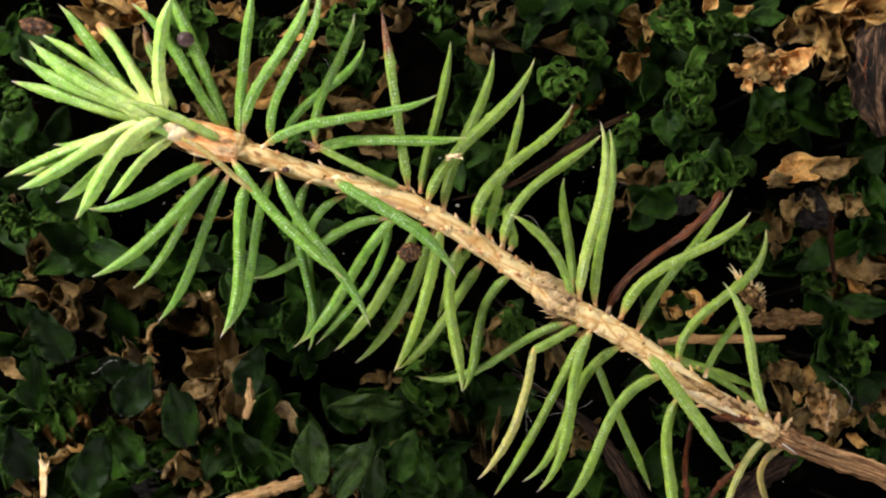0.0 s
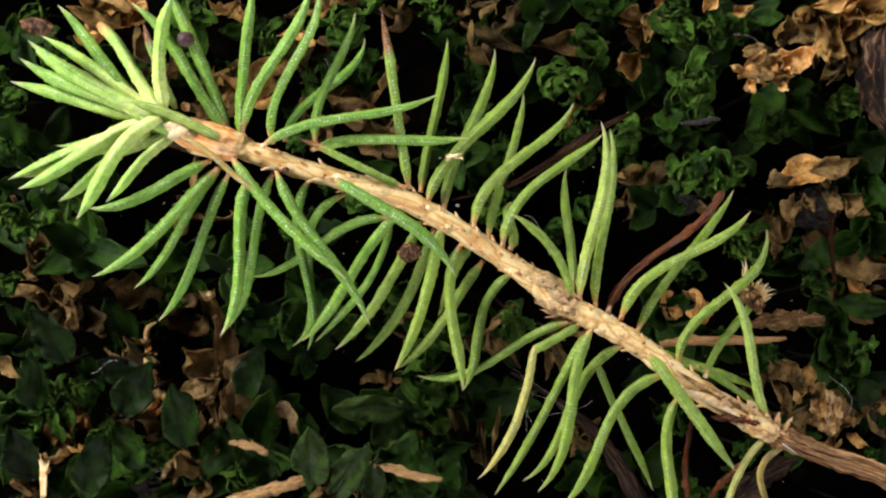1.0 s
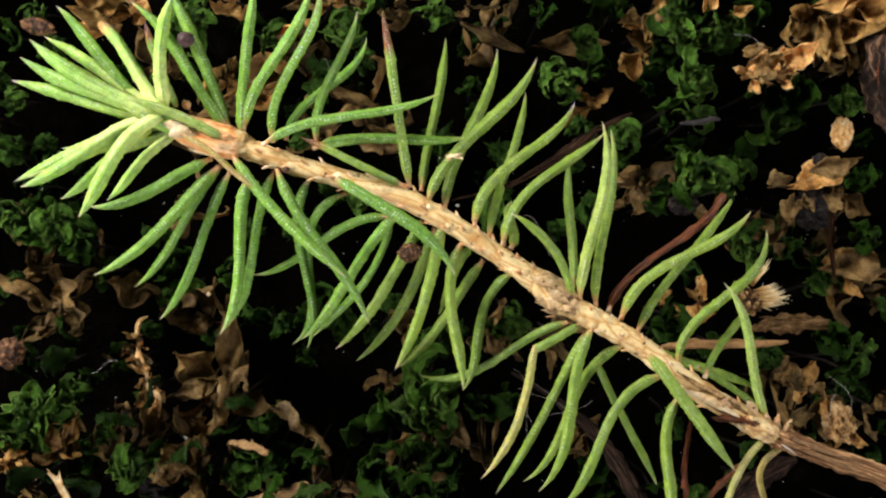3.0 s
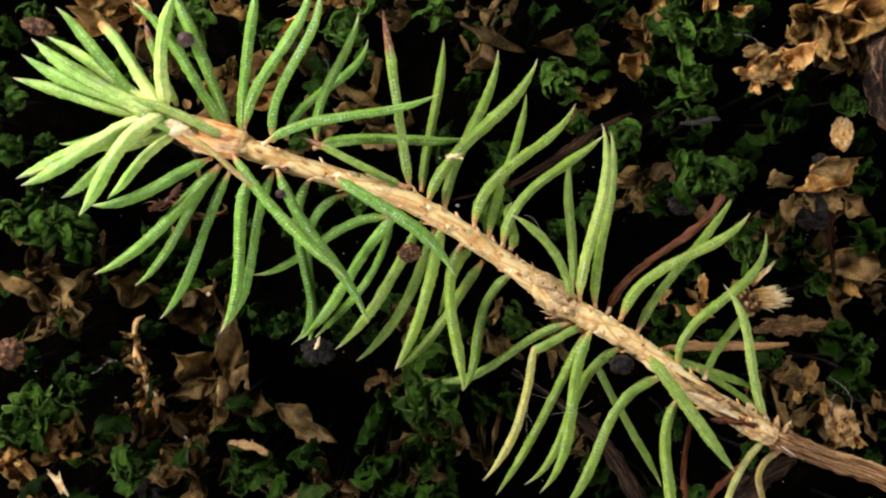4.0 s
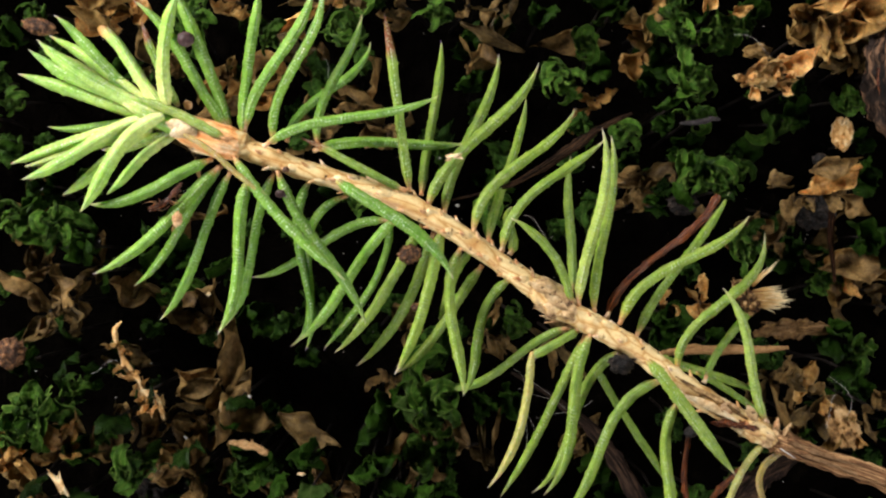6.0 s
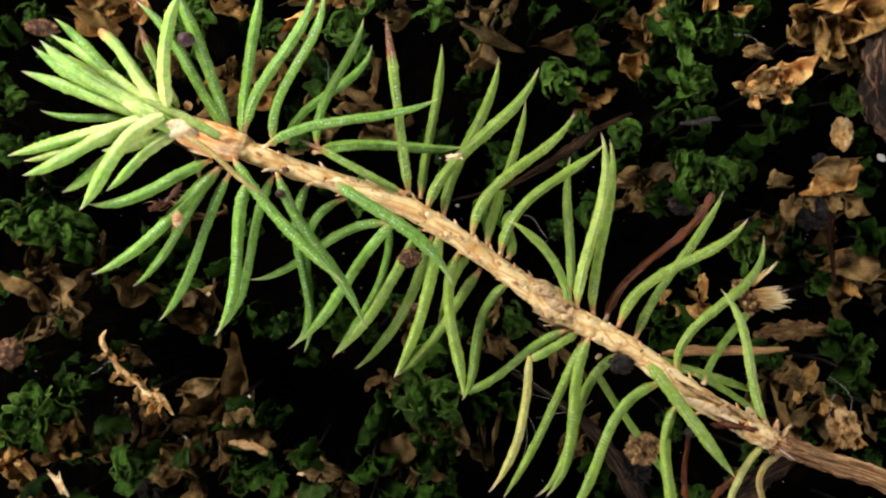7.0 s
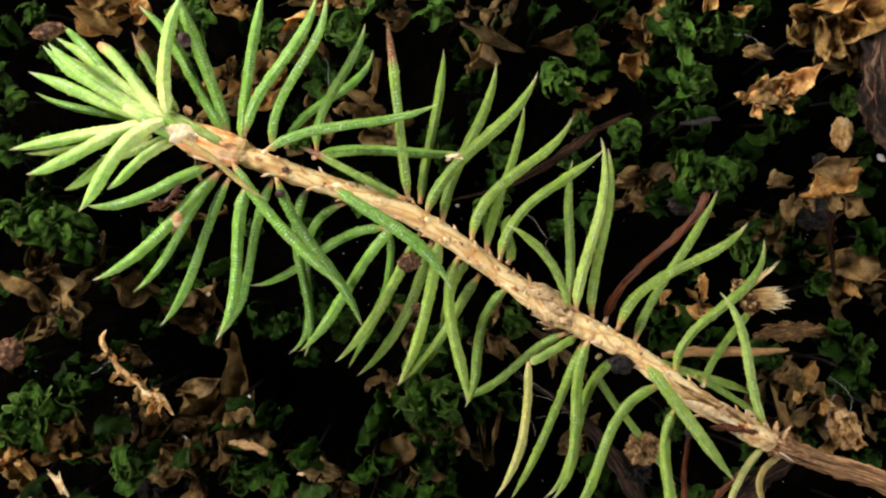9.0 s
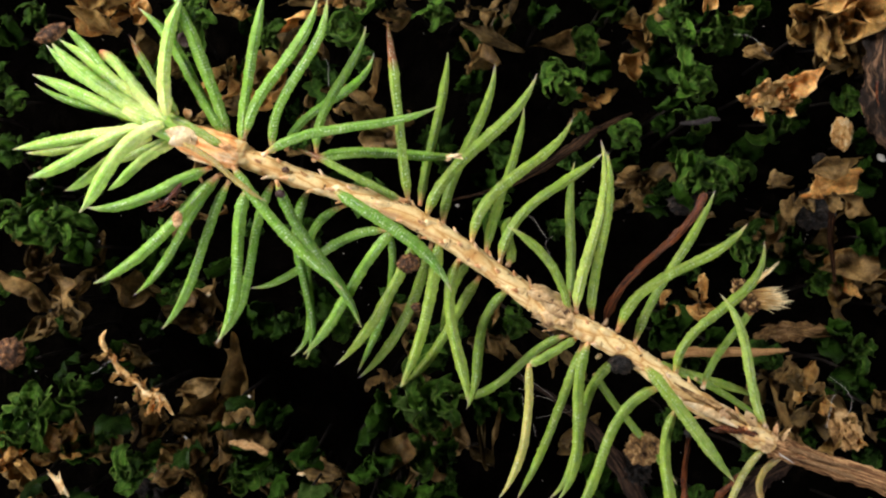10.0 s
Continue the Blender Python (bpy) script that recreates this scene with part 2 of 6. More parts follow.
FURROWED = grain_material("furrowed_bark", (0.002, 0.0015, 0.001), (0.017, 0.010, 0.007), (0.20, 0.115, 0.065), 20, 0.6, stretch=5.0, relief=1.0, deep=0.5, shine=0.1)
TWIGBARK = grain_material("twig_bark", (0.002, 0.0012, 0.001), (0.013, 0.007, 0.004), (0.15, 0.08, 0.04), 30, 0.7, stretch=7.0, relief=1.0, deep=0.5, shine=0.06)
CRUMB = grain_material("crumb_brown", (0.010, 0.004, 0.002), (0.060, 0.026, 0.011), (0.30, 0.15, 0.065), 1500, 0.45, relief=1.0, deep=0.5, shine=0.2)
CHAFF = grain_material("chaff", (0.32, 0.15, 0.06), (0.52, 0.32, 0.16), (0.7, 0.5, 0.3), 500, 0.65)
SPLINT = grain_material("split_wood", (0.13, 0.05, 0.016), (0.60, 0.34, 0.13), (0.86, 0.65, 0.37), 44, 0.65, stretch=6.0, relief=1.0, deep=0.6)
CAPSULE = grain_material("capsule_brown", (0.016, 0.007, 0.003), (0.12, 0.06, 0.021), (0.56, 0.36, 0.15), 80, 0.5, stretch=7.0, relief=1.0, deep=0.6, shine=0.08)
STALKTAN = grain_material("tan_stalk", (0.20, 0.09, 0.03), (0.46, 0.25, 0.10), (0.64, 0.41, 0.19), 40, 0.5, stretch=8.0, relief=0.8)
CREAMY = grain_material("cream_crumb", (0.50, 0.20, 0.045), (0.84, 0.52, 0.20), (0.92, 0.74, 0.44), 900, 0.6, relief=1.0, deep=0.5)
CAPSULETAN = grain_material("capsule_tan", (0.10, 0.045, 0.014), (0.40, 0.23, 0.085), (0.62, 0.42, 0.20), 700, 0.55, relief=1.0, deep=0.5)
LUMPY = grain_material("lumpy_tan", (0.030, 0.014, 0.006), (0.20, 0.11, 0.04), (0.50, 0.33, 0.15), 900, 0.6, relief=1.0, deep=0.5)
NEARBLACK = grain_material("near_black", (0.002, 0.0015, 0.0015), (0.006, 0.0045, 0.004), (0.04, 0.028, 0.020), 1500, 0.5, relief=1.0, deep=0.5)
GREYWOOD = grain_material("grey_wood", (0.006, 0.005, 0.005), (0.035, 0.029, 0.03), (0.16, 0.14, 0.14), 60, 0.5, stretch=6.0, relief=1.0, deep=0.4)
RUSTY_SEED = grain_material("brown_seed", (0.03, 0.014, 0.008), (0.09, 0.045, 0.025), (0.2, 0.11, 0.06), 1100, 0.5)
SEED = grain_material("seed_coat", (0.03, 0.016, 0.016), (0.06, 0.035, 0.035), (0.11, 0.07, 0.07), 500, 0.45)
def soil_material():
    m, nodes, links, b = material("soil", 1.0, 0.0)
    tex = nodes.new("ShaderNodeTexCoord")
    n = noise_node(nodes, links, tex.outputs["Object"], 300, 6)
    # Ramp darker than real soil: the shade between moss is put into it.
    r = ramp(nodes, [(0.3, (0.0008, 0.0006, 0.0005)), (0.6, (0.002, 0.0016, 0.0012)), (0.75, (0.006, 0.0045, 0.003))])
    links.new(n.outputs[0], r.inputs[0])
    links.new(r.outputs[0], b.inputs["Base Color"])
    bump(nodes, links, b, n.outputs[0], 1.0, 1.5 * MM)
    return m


SOIL = soil_material()
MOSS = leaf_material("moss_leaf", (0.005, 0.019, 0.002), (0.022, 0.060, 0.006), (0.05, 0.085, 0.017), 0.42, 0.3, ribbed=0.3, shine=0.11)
FRESHLEAF = leaf_material("moss_leaf_fresh", (0.018, 0.043, 0.008), (0.046, 0.086, 0.020), (0.10, 0.15, 0.045), 0.4, 0.3, 0.4, 0.35, 0.11)
# Curled moss again, darker: shade deep between the shoots is in its colour.
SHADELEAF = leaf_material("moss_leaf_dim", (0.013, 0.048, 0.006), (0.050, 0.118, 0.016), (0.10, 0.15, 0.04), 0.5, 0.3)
# Darkened copy of MOSS: shade is put into the leaf colour.
SHADOWLEAF = leaf_material("moss_leaf_shadowed", (0.003, 0.010, 0.0015), (0.011, 0.029, 0.004), (0.028, 0.050, 0.010), 0.42, 0.3, ribbed=0.25, shine=0.1)
CURLY = leaf_material("moss_leaf_curled", (0.026, 0.090, 0.011), (0.122, 0.285, 0.036), (0.30, 0.44, 0.10), 0.4, 0.35, 1.6, shine=0.12, rim=0.45)
DRY = leaf_material("dry_leaf", (0.095, 0.056, 0.020), (0.33, 0.215, 0.085), (0.48, 0.33, 0.12), 0.42, 0.45, 0.7, 0.12, 0.2)
RUSTLEAF = leaf_material("rust_leaf", (0.32, 0.145, 0.036), (0.70, 0.43, 0.14), (0.85, 0.66, 0.33), 0.4, 0.35, 0.7, 0.12, 0.22)
CRISPLEAF = leaf_material("crisp_leaf", (0.56, 0.25, 0.06), (0.88, 0.58, 0.23), (0.92, 0.78, 0.54), 0.38, 0.2, 0.8, 0.1, 0.25)
HAIR = grain_material("pale_hair", (0.25, 0.24, 0.22), (0.4, 0.39, 0.36), (0.6, 0.58, 0.55), 500, 0.4)


# ---- building helpers ----
def finish(bm, name, mat):
    me = bpy.data.meshes.new(name)
    bmesh.ops.recalc_face_normals(bm, faces=bm.faces)
    bm.to_mesh(me)
    bm.free()
    me.materials.append(mat)
    me.polygons.foreach_set("use_smooth", [True] * len(me.polygons))
    return me


def part(name, bm, mat, parent, label="", at=None):
    ob = new(name, finish(bm, name, mat) if isinstance(bm, bmesh.types.BMesh) else bm)
    ob.parent = parent
    if at is not None:
        ob.matrix_basis = at
    if label:
        ob["label"] = label
    return ob


def thing(name, mesh, label, category, at=None, group="", kind=""):
    ob = new(name, mesh)
    if at is not None:
        ob.matrix_basis = at
    return tagged(ob, label, category, group, kind)


def tube(points, radii, sides=8, flat=1.0, rough=0.0, seed=0.0, bm=None, ridge=0.0, teeth=0.0, furrow=0.0, diamond=0.0, roll=0.0):
    """A closed tube along points with radii; flat squeezes its height; uv.x runs along it and uv.y round it."""
    bm = bm or bmesh.new()
    uv = bm.loops.layers.uv.verify()
    pts = [Vector(p) for p in points]
    n, rings = len(pts), []
    for i, p in enumerate(pts):
        d = (pts[min(i + 1, n - 1)] - pts[max(i - 1, 0)]).normalized()
        side = d.cross(Vector((0, 0, 1)))
        side = side.normalized() if side.length > 0.05 else d.cross(Vector((0, 1, 0))).normalized()
        up = side.cross(d)
        ring = []
        for k in range(sides):
            a = 2 * math.pi * k / sides
            r = radii[i]
            r *= 1 + rough * noise.noise((p + side * math.cos(a) * r + up * math.sin(a) * r) * 900 + Vector((seed, seed, 0)))
            r *= 1 + ridge * math.cos(3 * a + 0.9 * i)
            if furrow:
                r *= 1 + furrow * noise.noise(Vector((math.cos(a) * 2.6 + seed, math.sin(a) * 2.6, i * 0.10)))
                r *= 1 + 0.35 * furrow * noise.noise(Vector((math.cos(a) * 15 + seed, math.sin(a) * 15, i * 0.25)))
                r *= 1 + 0.6 * furrow * noise.noise(Vector((math.cos(a) * 6 + seed, math.sin(a) * 6, i * 0.3)))
            if teeth and abs(math.cos(a)) > 0.9:
                r *= 1 + teeth * max(0.0, noise.noise(Vector((i * 1.37 + seed, k * 3.1, seed))) * 1.8)
            if diamond:
                r *= (abs(math.cos(a)) + abs(math.sin(a))) ** -diamond
            x, y = math.cos(a) * r, math.sin(a) * r * flat
            x, y = x * math.cos(roll) - y * math.sin(roll), x * math.sin(roll) + y * math.cos(roll)
            ring.append(bm.verts.new(p + side * x + up * y))
        rings.append(ring)
    for i in range(n - 1):
        for k in range(sides):
            k2 = (k + 1) % sides
            f = bm.faces.new((rings[i][k], rings[i][k2], rings[i + 1][k2], rings[i + 1][k]))
            for loop, (uu, vv) in zip(f.loops, ((i, k), (i, k + 1), (i + 1, k + 1), (i + 1, k))):
                loop[uv].uv = (uu / (n - 1), vv / sides)
    bm.faces.new(rings[0][::-1])
    bm.faces.new(rings[-1])
    return bm


def blend_path(nodes, steps):
    """A smooth run of points and radii through a few (x, y, z, r) nodes."""
    pts, radii = [], []
    v = [Vector(q) for q in nodes]
    for i in range(len(v) - 1):
        a, b, c, d = v[max(i - 1, 0)], v[i], v[i + 1], v[min(i + 2, len(v) - 1)]
        for k in range(steps):
            t = k / steps
            q = 0.5 * ((2 * b) + (c - a) * t + (2 * a - 5 * b + 4 * c - d) * t * t + (3 * b - a - 3 * c + d) * t ** 3)
            pts.append(Vector(q[:3]) * MM)
            radii.append(q[3] * MM)
    pts.append(Vector(v[-1][:3]) * MM)
    radii.append(v[-1][3] * MM)
    return pts, radii


def lump(size, seed, bumps=0.35, detail=3, grain=2.2):
    """An uneven crumb."""
    bm = bmesh.new()
    bmesh.ops.create_icosphere(bm, subdivisions=detail, radius=1.0)
    for v in bm.verts:
        d = v.co.normalized()
        k = 1 + bumps * noise.noise(d * grain + Vector((seed, 0, 0))) + 0.4 * bumps * noise.noise(d * grain * 3.1 + Vector((0, seed, 0)))
        v.co = Vector((d.x * size[0], d.y * size[1], d.z * size[2])) * k * MM
    return bm


def leaf_mesh(name, mat, length, width, fold, curl, ruffle, seed, twist=0.0, nl=14, nw=8, point=1.0, roll=0.0, frill=0.0, waves=27):
    """A thin closed leaf along +x from its base: folded along the rib, curled towards its tip, with a ruffled rim; roll (radians) draws its sides in to a gutter."""
    bm = bmesh.new()
    uv = bm.loops.layers.uv.verify()
    top, bottom = [], []
    x = z = 0.0
    ang = 0.0
    for i in range(nl + 1):
        s = i / nl
        slim = min(1.0, 0.3 + 1.8 * s) if roll else 1.0
        w = width * 0.5 * slim * (math.sin(math.pi * min(1, s * 0.92 + 0.08)) ** (1.15 if roll else 0.75) * (1 - 0.35 * s * point) + 0.02)
        if roll:
            w *= 1 + 0.25 * noise.noise(Vector((s * 5, seed * 1.7, 2.0)))
        rowt, rowb = [], []
        for j in range(nw + 1):
            q = 2 * j / nw - 1
            tw = twist * s
            if roll:
                g = roll * (0.6 + 0.6 * s) * (1 + 0.5 * noise.noise(Vector((s * 2.3, seed, 0.4 * (q > 0)))))
                yy, hh = w * math.sin(q * g) / g, w * (1 - math.cos(q * g)) / g
                y, h = yy * math.cos(tw) - hh * math.sin(tw), hh * math.cos(tw) + yy * math.sin(tw)
                h += ruffle * length * (0.3 + abs(q)) * noise.noise(Vector((s * 2.6 + seed * 3.7, q * 1.1 + seed, seed)))
                h += 0.3 * ruffle * length * abs(q) ** 2 * noise.noise(Vector((s * 9 + seed, q * 3, seed * 2.1)))
            else:
                y = w * q * math.cos(tw)
                h = fold * abs(q) * w + w * q * math.sin(tw)
                h += ruffle * length * abs(q) ** 1.5 * noise.noise(Vector((s * 4.2 + seed * 3.7, q * 1.6 + seed, seed)))
                h += 0.28 * ruffle * length * abs(q) * noise.noise(Vector((s * 11 + seed, q * 4.1, seed * 2.1)))
            if frill:
                h += frill * w * q * q * math.sin(s * waves + seed * 5 + 1.7 * (q > 0) + 1.5 * noise.noise(Vector((s * 5, seed, q))))
                y *= 1 - 0.25 * frill * math.cos(s * waves + seed * 5)
            px = x - math.sin(ang) * h
            pz = z + math.cos(ang) * h
            y += ruffle * 0.3 * length * noise.noise(Vector((s * 3, seed * 5.1, q)))
            rowt.append(bm.verts.new((px * MM, y * MM, pz * MM)))
            rowb.append(bm.verts.new(((px + 0.05 * math.sin(ang)) * MM, y * MM, (pz - 0.05 * math.cos(ang)) * MM)))
        top.append(rowt), bottom.append(rowb)
        ang += curl / nl * (0.4 + 1.2 * s)
        x += math.cos(ang) * length / nl
        z += math.sin(ang) * length / nl

    def quad(a, b, c, d, us):
        f = bm.faces.new((a, b, c, d))
        for loop, q in zip(f.loops, us):
            loop[uv].uv = q

    for i in range(nl):
        for j in range(nw):
            us = [(i / nl, j / nw), ((i + 1) / nl, j / nw), ((i + 1) / nl, (j + 1) / nw), (i / nl, (j + 1) / nw)]
            quad(top[i][j], top[i + 1][j], top[i + 1][j + 1], top[i][j + 1], us)
            quad(bottom[i][j + 1], bottom[i + 1][j + 1], bottom[i + 1][j], bottom[i][j], us[::-1])
        quad(top[i][0], bottom[i][0], bottom[i + 1][0], top[i + 1][0], [(i / nl, 0)] * 4)
        quad(top[i + 1][nw], bottom[i + 1][nw], bottom[i][nw], top[i][nw], [(i / nl, 1)] * 4)
    for row, rowb in ((top[0][::-1], bottom[0][::-1]), (top[-1], bottom[-1])):
        for j in range(nw):
            quad(row[j], row[j + 1], rowb[j + 1], rowb[j], [(0, 0.5)] * 4)
    return finish(bm, name, mat)


def crisped_mesh(name, mat, length, width, turns, seed, nl=34, nw=6):
    """A leaf dried to a crimped ribbon that coils in on itself like a watch spring, its rim incurved."""
    bm = bmesh.new()
    uv = bm.loops.layers.uv.verify()
    rows = []
    x = y = 0.0
    up = Vector((0, 0, 1))
    for i in range(nl + 1):
        s = i / nl
        ang = turns * s ** 1.4 + 0.5 * noise.noise(Vector((s * 2, seed, 1)))
        run, inward = Vector((math.cos(ang), math.sin(ang), 0)), Vector((-math.sin(ang), math.cos(ang), 0))
        lean = 0.75 + 0.9 * noise.noise(Vector((s * 1.8, seed, 5)))
        across = up * math.cos(lean) - inward * math.sin(lean)
        over = across.cross(run)
        w = 0.5 * width * (math.sin(math.pi * min(1, s * 0.85 + 0.15)) ** 0.7 + 0.03)
        mid = Vector((x, y, 0.16 * length * s + 0.10 * length * noise.noise(Vector((s * 2.5, seed, 9)))))
        row = []
        for j in range(nw + 1):
            q = 2 * j / nw - 1
            h = 0.55 * w * q * q + 0.22 * w * q * q * math.sin(s * 34 + seed * 3 + 2 * (q > 0)) + 0.12 * w * noise.noise(Vector((s * 9, q * 2, seed)))
            p = mid + across * (w * q) + over * h
            row.append((p, p - over * 0.05))
        rows.append([(bm.verts.new(a * MM), bm.verts.new(b * MM)) for a, b in row])
        x += run.x * length / nl
        y += run.y * length / nl

    def quad(a, b, c, d, us):
        f = bm.faces.new((a, b, c, d))
        for loop, q in zip(f.loops, us):
            loop[uv].uv = q

    for i in range(nl):
        for j in range(nw):
            us = [(i / nl, j / nw), ((i + 1) / nl, j / nw), ((i + 1) / nl, (j + 1) / nw), (i / nl, (j + 1) / nw)]
            quad(rows[i][j][0], rows[i + 1][j][0], rows[i + 1][j + 1][0], rows[i][j + 1][0], us)
            quad(rows[i][j + 1][1], rows[i + 1][j + 1][1], rows[i + 1][j][1], rows[i][j][1], us[::-1])
        for j, v in ((0, 0), (nw, 1)):
            quad(rows[i][j][0], rows[i][j][1], rows[i + 1][j][1], rows[i + 1][j][0], [(i / nl, v)] * 4)
    for i in (0, nl):
        for j in range(nw):
            quad(rows[i][j][0], rows[i][j + 1][0], rows[i][j + 1][1], rows[i][j][1], [(0, 0.5)] * 4)
    return finish(bm, name, mat)


KEYED = []  # (object, rows), played in motions()

# ---- ground ----
bm = bmesh.new()
SIDE = 60
grid = {}
for i in range(SIDE + 1):
    for j in range(SIDE + 1):
        x, y = (2 * i / SIDE - 1), (2 * j / SIDE - 1)
        x, y = 90 * x + 5000 * x ** 9, 90 * y + 5000 * y ** 9
        h = -26 + 3.5 * noise.noise(Vector((x * 0.06, y * 0.06, 3))) + 1.2 * noise.noise(Vector((x * 0.3, y * 0.3, 7)))
        grid[i, j] = bm.verts.new((x * MM, y * MM, h * MM))
for i in range(SIDE):
    for j in range(SIDE):
        bm.faces.new((grid[i, j], grid[i + 1, j], grid[i + 1, j + 1], grid[i, j + 1]))
thing("ground", finish(bm, "ground", SOIL), "crumbly soil under the moss, its shade put into a near-black colour", "soil", kind="structure")


# ---- the spruce shoot ----
SHOOT = Vector((35.5, -19.7, 20.0)) * MM
spruce_shoot = tagged(new("spruce_shoot"), "green spruce shoot with pale bark, lying on drying moss", "twig")
spruce_shoot.location = SHOOT


def stem_part(name, nodes, mat, label, sides=20, steps=9, rough=0.10, ridge=0.0, flat=1.0):
    pts, radii = blend_path(nodes, steps)
    return part(name, tube([p - SHOOT for p in pts], radii, sides, flat, rough, 1.7, ridge=ridge), mat, spruce_shoot, label)


STEM_UPPER = [(-26.5, 12.1, 20.0, 1.21), (-23.1, 11.5, 20.0, 1.49), (-21.5, 10.7, 20.0, 1.16), (-16.5, 9.0, 20.0, 1.12), (-10.9, 7.4, 20.0, 1.07), (-5.2, 5.7, 20.0, 1.16), (1.0, 2.4, 20.0, 1.12), (7.2, -1.7, 20.0, 1.12), (10.7, -4.0, 20.0, 1.40)]
upper_stem = stem_part("stem", STEM_UPPER, STEMBARK, "pale tan bark with peg-like needle bases", steps=14, rough=0.12, ridge=0.03)
STEM_LOWER = [(10.2, -3.6, 20.0, 1.40), (12.6, -5.4, 20.0, 1.72), (14.8, -6.8, 20.0, 1.30), (17.9, -8.5, 20.0, 1.21), (21.6, -10.6, 20.0, 1.21), (26.0, -14.0, 20.0, 1.26), (31.6, -17.6, 20.0, 1.21), (35.1, -19.6, 20.0, 1.35), (37.0, -20.7, 19.8, 0.84)]
lower_stem = stem_part("stem", STEM_LOWER, STEMBARK, "pale tan bark, swollen at the year joint", steps=14, rough=0.14, ridge=0.03)
year_joint = stem_part("year_joint", [(9.8, -3.2, 20.0, 1.1), (10.7, -3.9, 20.0, 1.48), (12.6, -5.4, 20.0, 1.8), (13.8, -6.2, 20.0, 1.55), (14.8, -6.9, 20.0, 1.3)], JOINTBARK, "swollen mottled joint with old bud scales", steps=8, rough=0.3)
bud_collar = stem_part("bud_collar", [(-30.2, 13.3, 20.0, 1.0), (-28.1, 12.7, 20.0, 1.75), (-25.6, 11.9, 20.0, 2.0), (-23.2, 11.3, 20.0, 1.7), (-22.4, 11.1, 20.0, 1.2)], RESIN, "orange-brown resinous bud scales", rough=0.08)
stem_part("terminal_bud", [(-35.4, 15.7, 21.0, 0.4), (-33.2, 14.8, 21.0, 0.9), (-30.8, 13.9, 20.6, 1.3), (-28.4, 12.9, 20.0, 1.2)], BRIGHT, "pale yellow-green growing tip", sides=12, rough=0.05)


def flake(x, y, z, size, az, tilt, mat=PAPER, seed=1.0, curl=0.6, wide=0.7, on=None):
    me = leaf_mesh("bud_scale", mat, size, size * wide, -0.25, curl, 0.12, seed, nl=6, nw=4)
    ob = part("bud_scale", me, mat, on or spruce_shoot, "", pose(x * MM, y * MM, z * MM, 0, -tilt, az))
    ob.location -= SHOOT


flake(-27.1, 12.5, 22.0, 3.6, 165, 8, PAPER, 1.0, 0.2, on=bud_collar)
flake(-27.7, 12.9, 22.2, 2.6, 200, 12, PAPER, 2.0, 0.2, on=bud_collar)
flake(-23.3, 11.8, 21.9, 4.6, 162, 1, RESIN, 3.0, -0.2, 0.34, on=bud_collar)
flake(-23.5, 11.1, 21.7, 4.8, 168, 1, RESIN, 4.0, -0.2, 0.34, on=bud_collar)
flake(-23.7, 10.4, 21.0, 4.6, 176, 1, PAPER, 5.0, -0.2, 0.3, on=bud_collar)
flake(-23.6, 12.3, 21.2, 3.6, 158, 0, RESIN, 7.0, -0.2, 0.32, on=bud_collar)
flake(-28.2, 15.0, 21.2, 1.6, 100, 40, SCALE, 6.0, on=bud_collar)
flake(12.8, -6.9, 20.6, 3.2, 155, 10, JOINTBARK, 8.0, 0.3, 0.3, on=year_joint)
flake(13.1, -5.0, 21.4, 3.0, 142, 6, JOINTBARK, 9.0, 0.2, 0.35, on=year_joint)
flake(13.7, -6.1, 21.7, 3.4, 145, 4, JOINTBARK, 10.0, 0.2, 0.35, on=year_joint)
flake(36.5, -20.4, 21.3, 2.2, 150, 4, JOINTBARK, 11.0, -0.1, 0.4, on=lower_stem)
flake(35.2, -19.9, 21.4, 2.4, 160, 3, BARK, 12.0, -0.1, 0.4, on=lower_stem)
flake(37.6, -20.0, 20.8, 1.9, 65, 20, JOINTBARK, 14.0, 0.3, 0.3, on=lower_stem)
flake(37.0, -19.4, 20.8, 1.6, 95, 20, CHAFF, 17.0, 0.3, 0.3, on=lower_stem)
flake(32.7, -17.8, 21.0, 3.0, 150, 12, CHAFF, 15.0, on=lower_stem)

flake(12.1, -6.7, 19.8, 2.2, 160, 4, CHAFF, 21.0, 0.3, 0.14, on=year_joint)
flake(12.6, -7.1, 19.6, 1.9, 172, 2, PAPER, 22.0, 0.2, 0.14, on=year_joint)
flake(12.9, -7.5, 19.4, 1.6, 185, 2, CHAFF, 23.0, 0.2, 0.16, on=year_joint)
flake(10.3, -3.2, 20.8, 2.0, 110, 12, CHAFF, 24.0, 0.2, 0.2, on=year_joint)
flake(13.6, -7.2, 20.2, 2.6, 175, 6, JOINTBARK, 25.0, 0.3, 0.3, on=year_joint)
flake(11.8, -4.4, 21.9, 2.8, 150, 4, JOINTBARK, 26.0, 0.2, 0.35, on=year_joint)
flake(34.5, -18.4, 21.2, 2.6, 120, 14, JOINTBARK, 27.0, 0.4, 0.5, on=lower_stem)
flake(36.6, -19.1, 20.8, 1.4, 75, 18, CHAFF, 29.0, 0.4, 0.3, on=lower_stem)
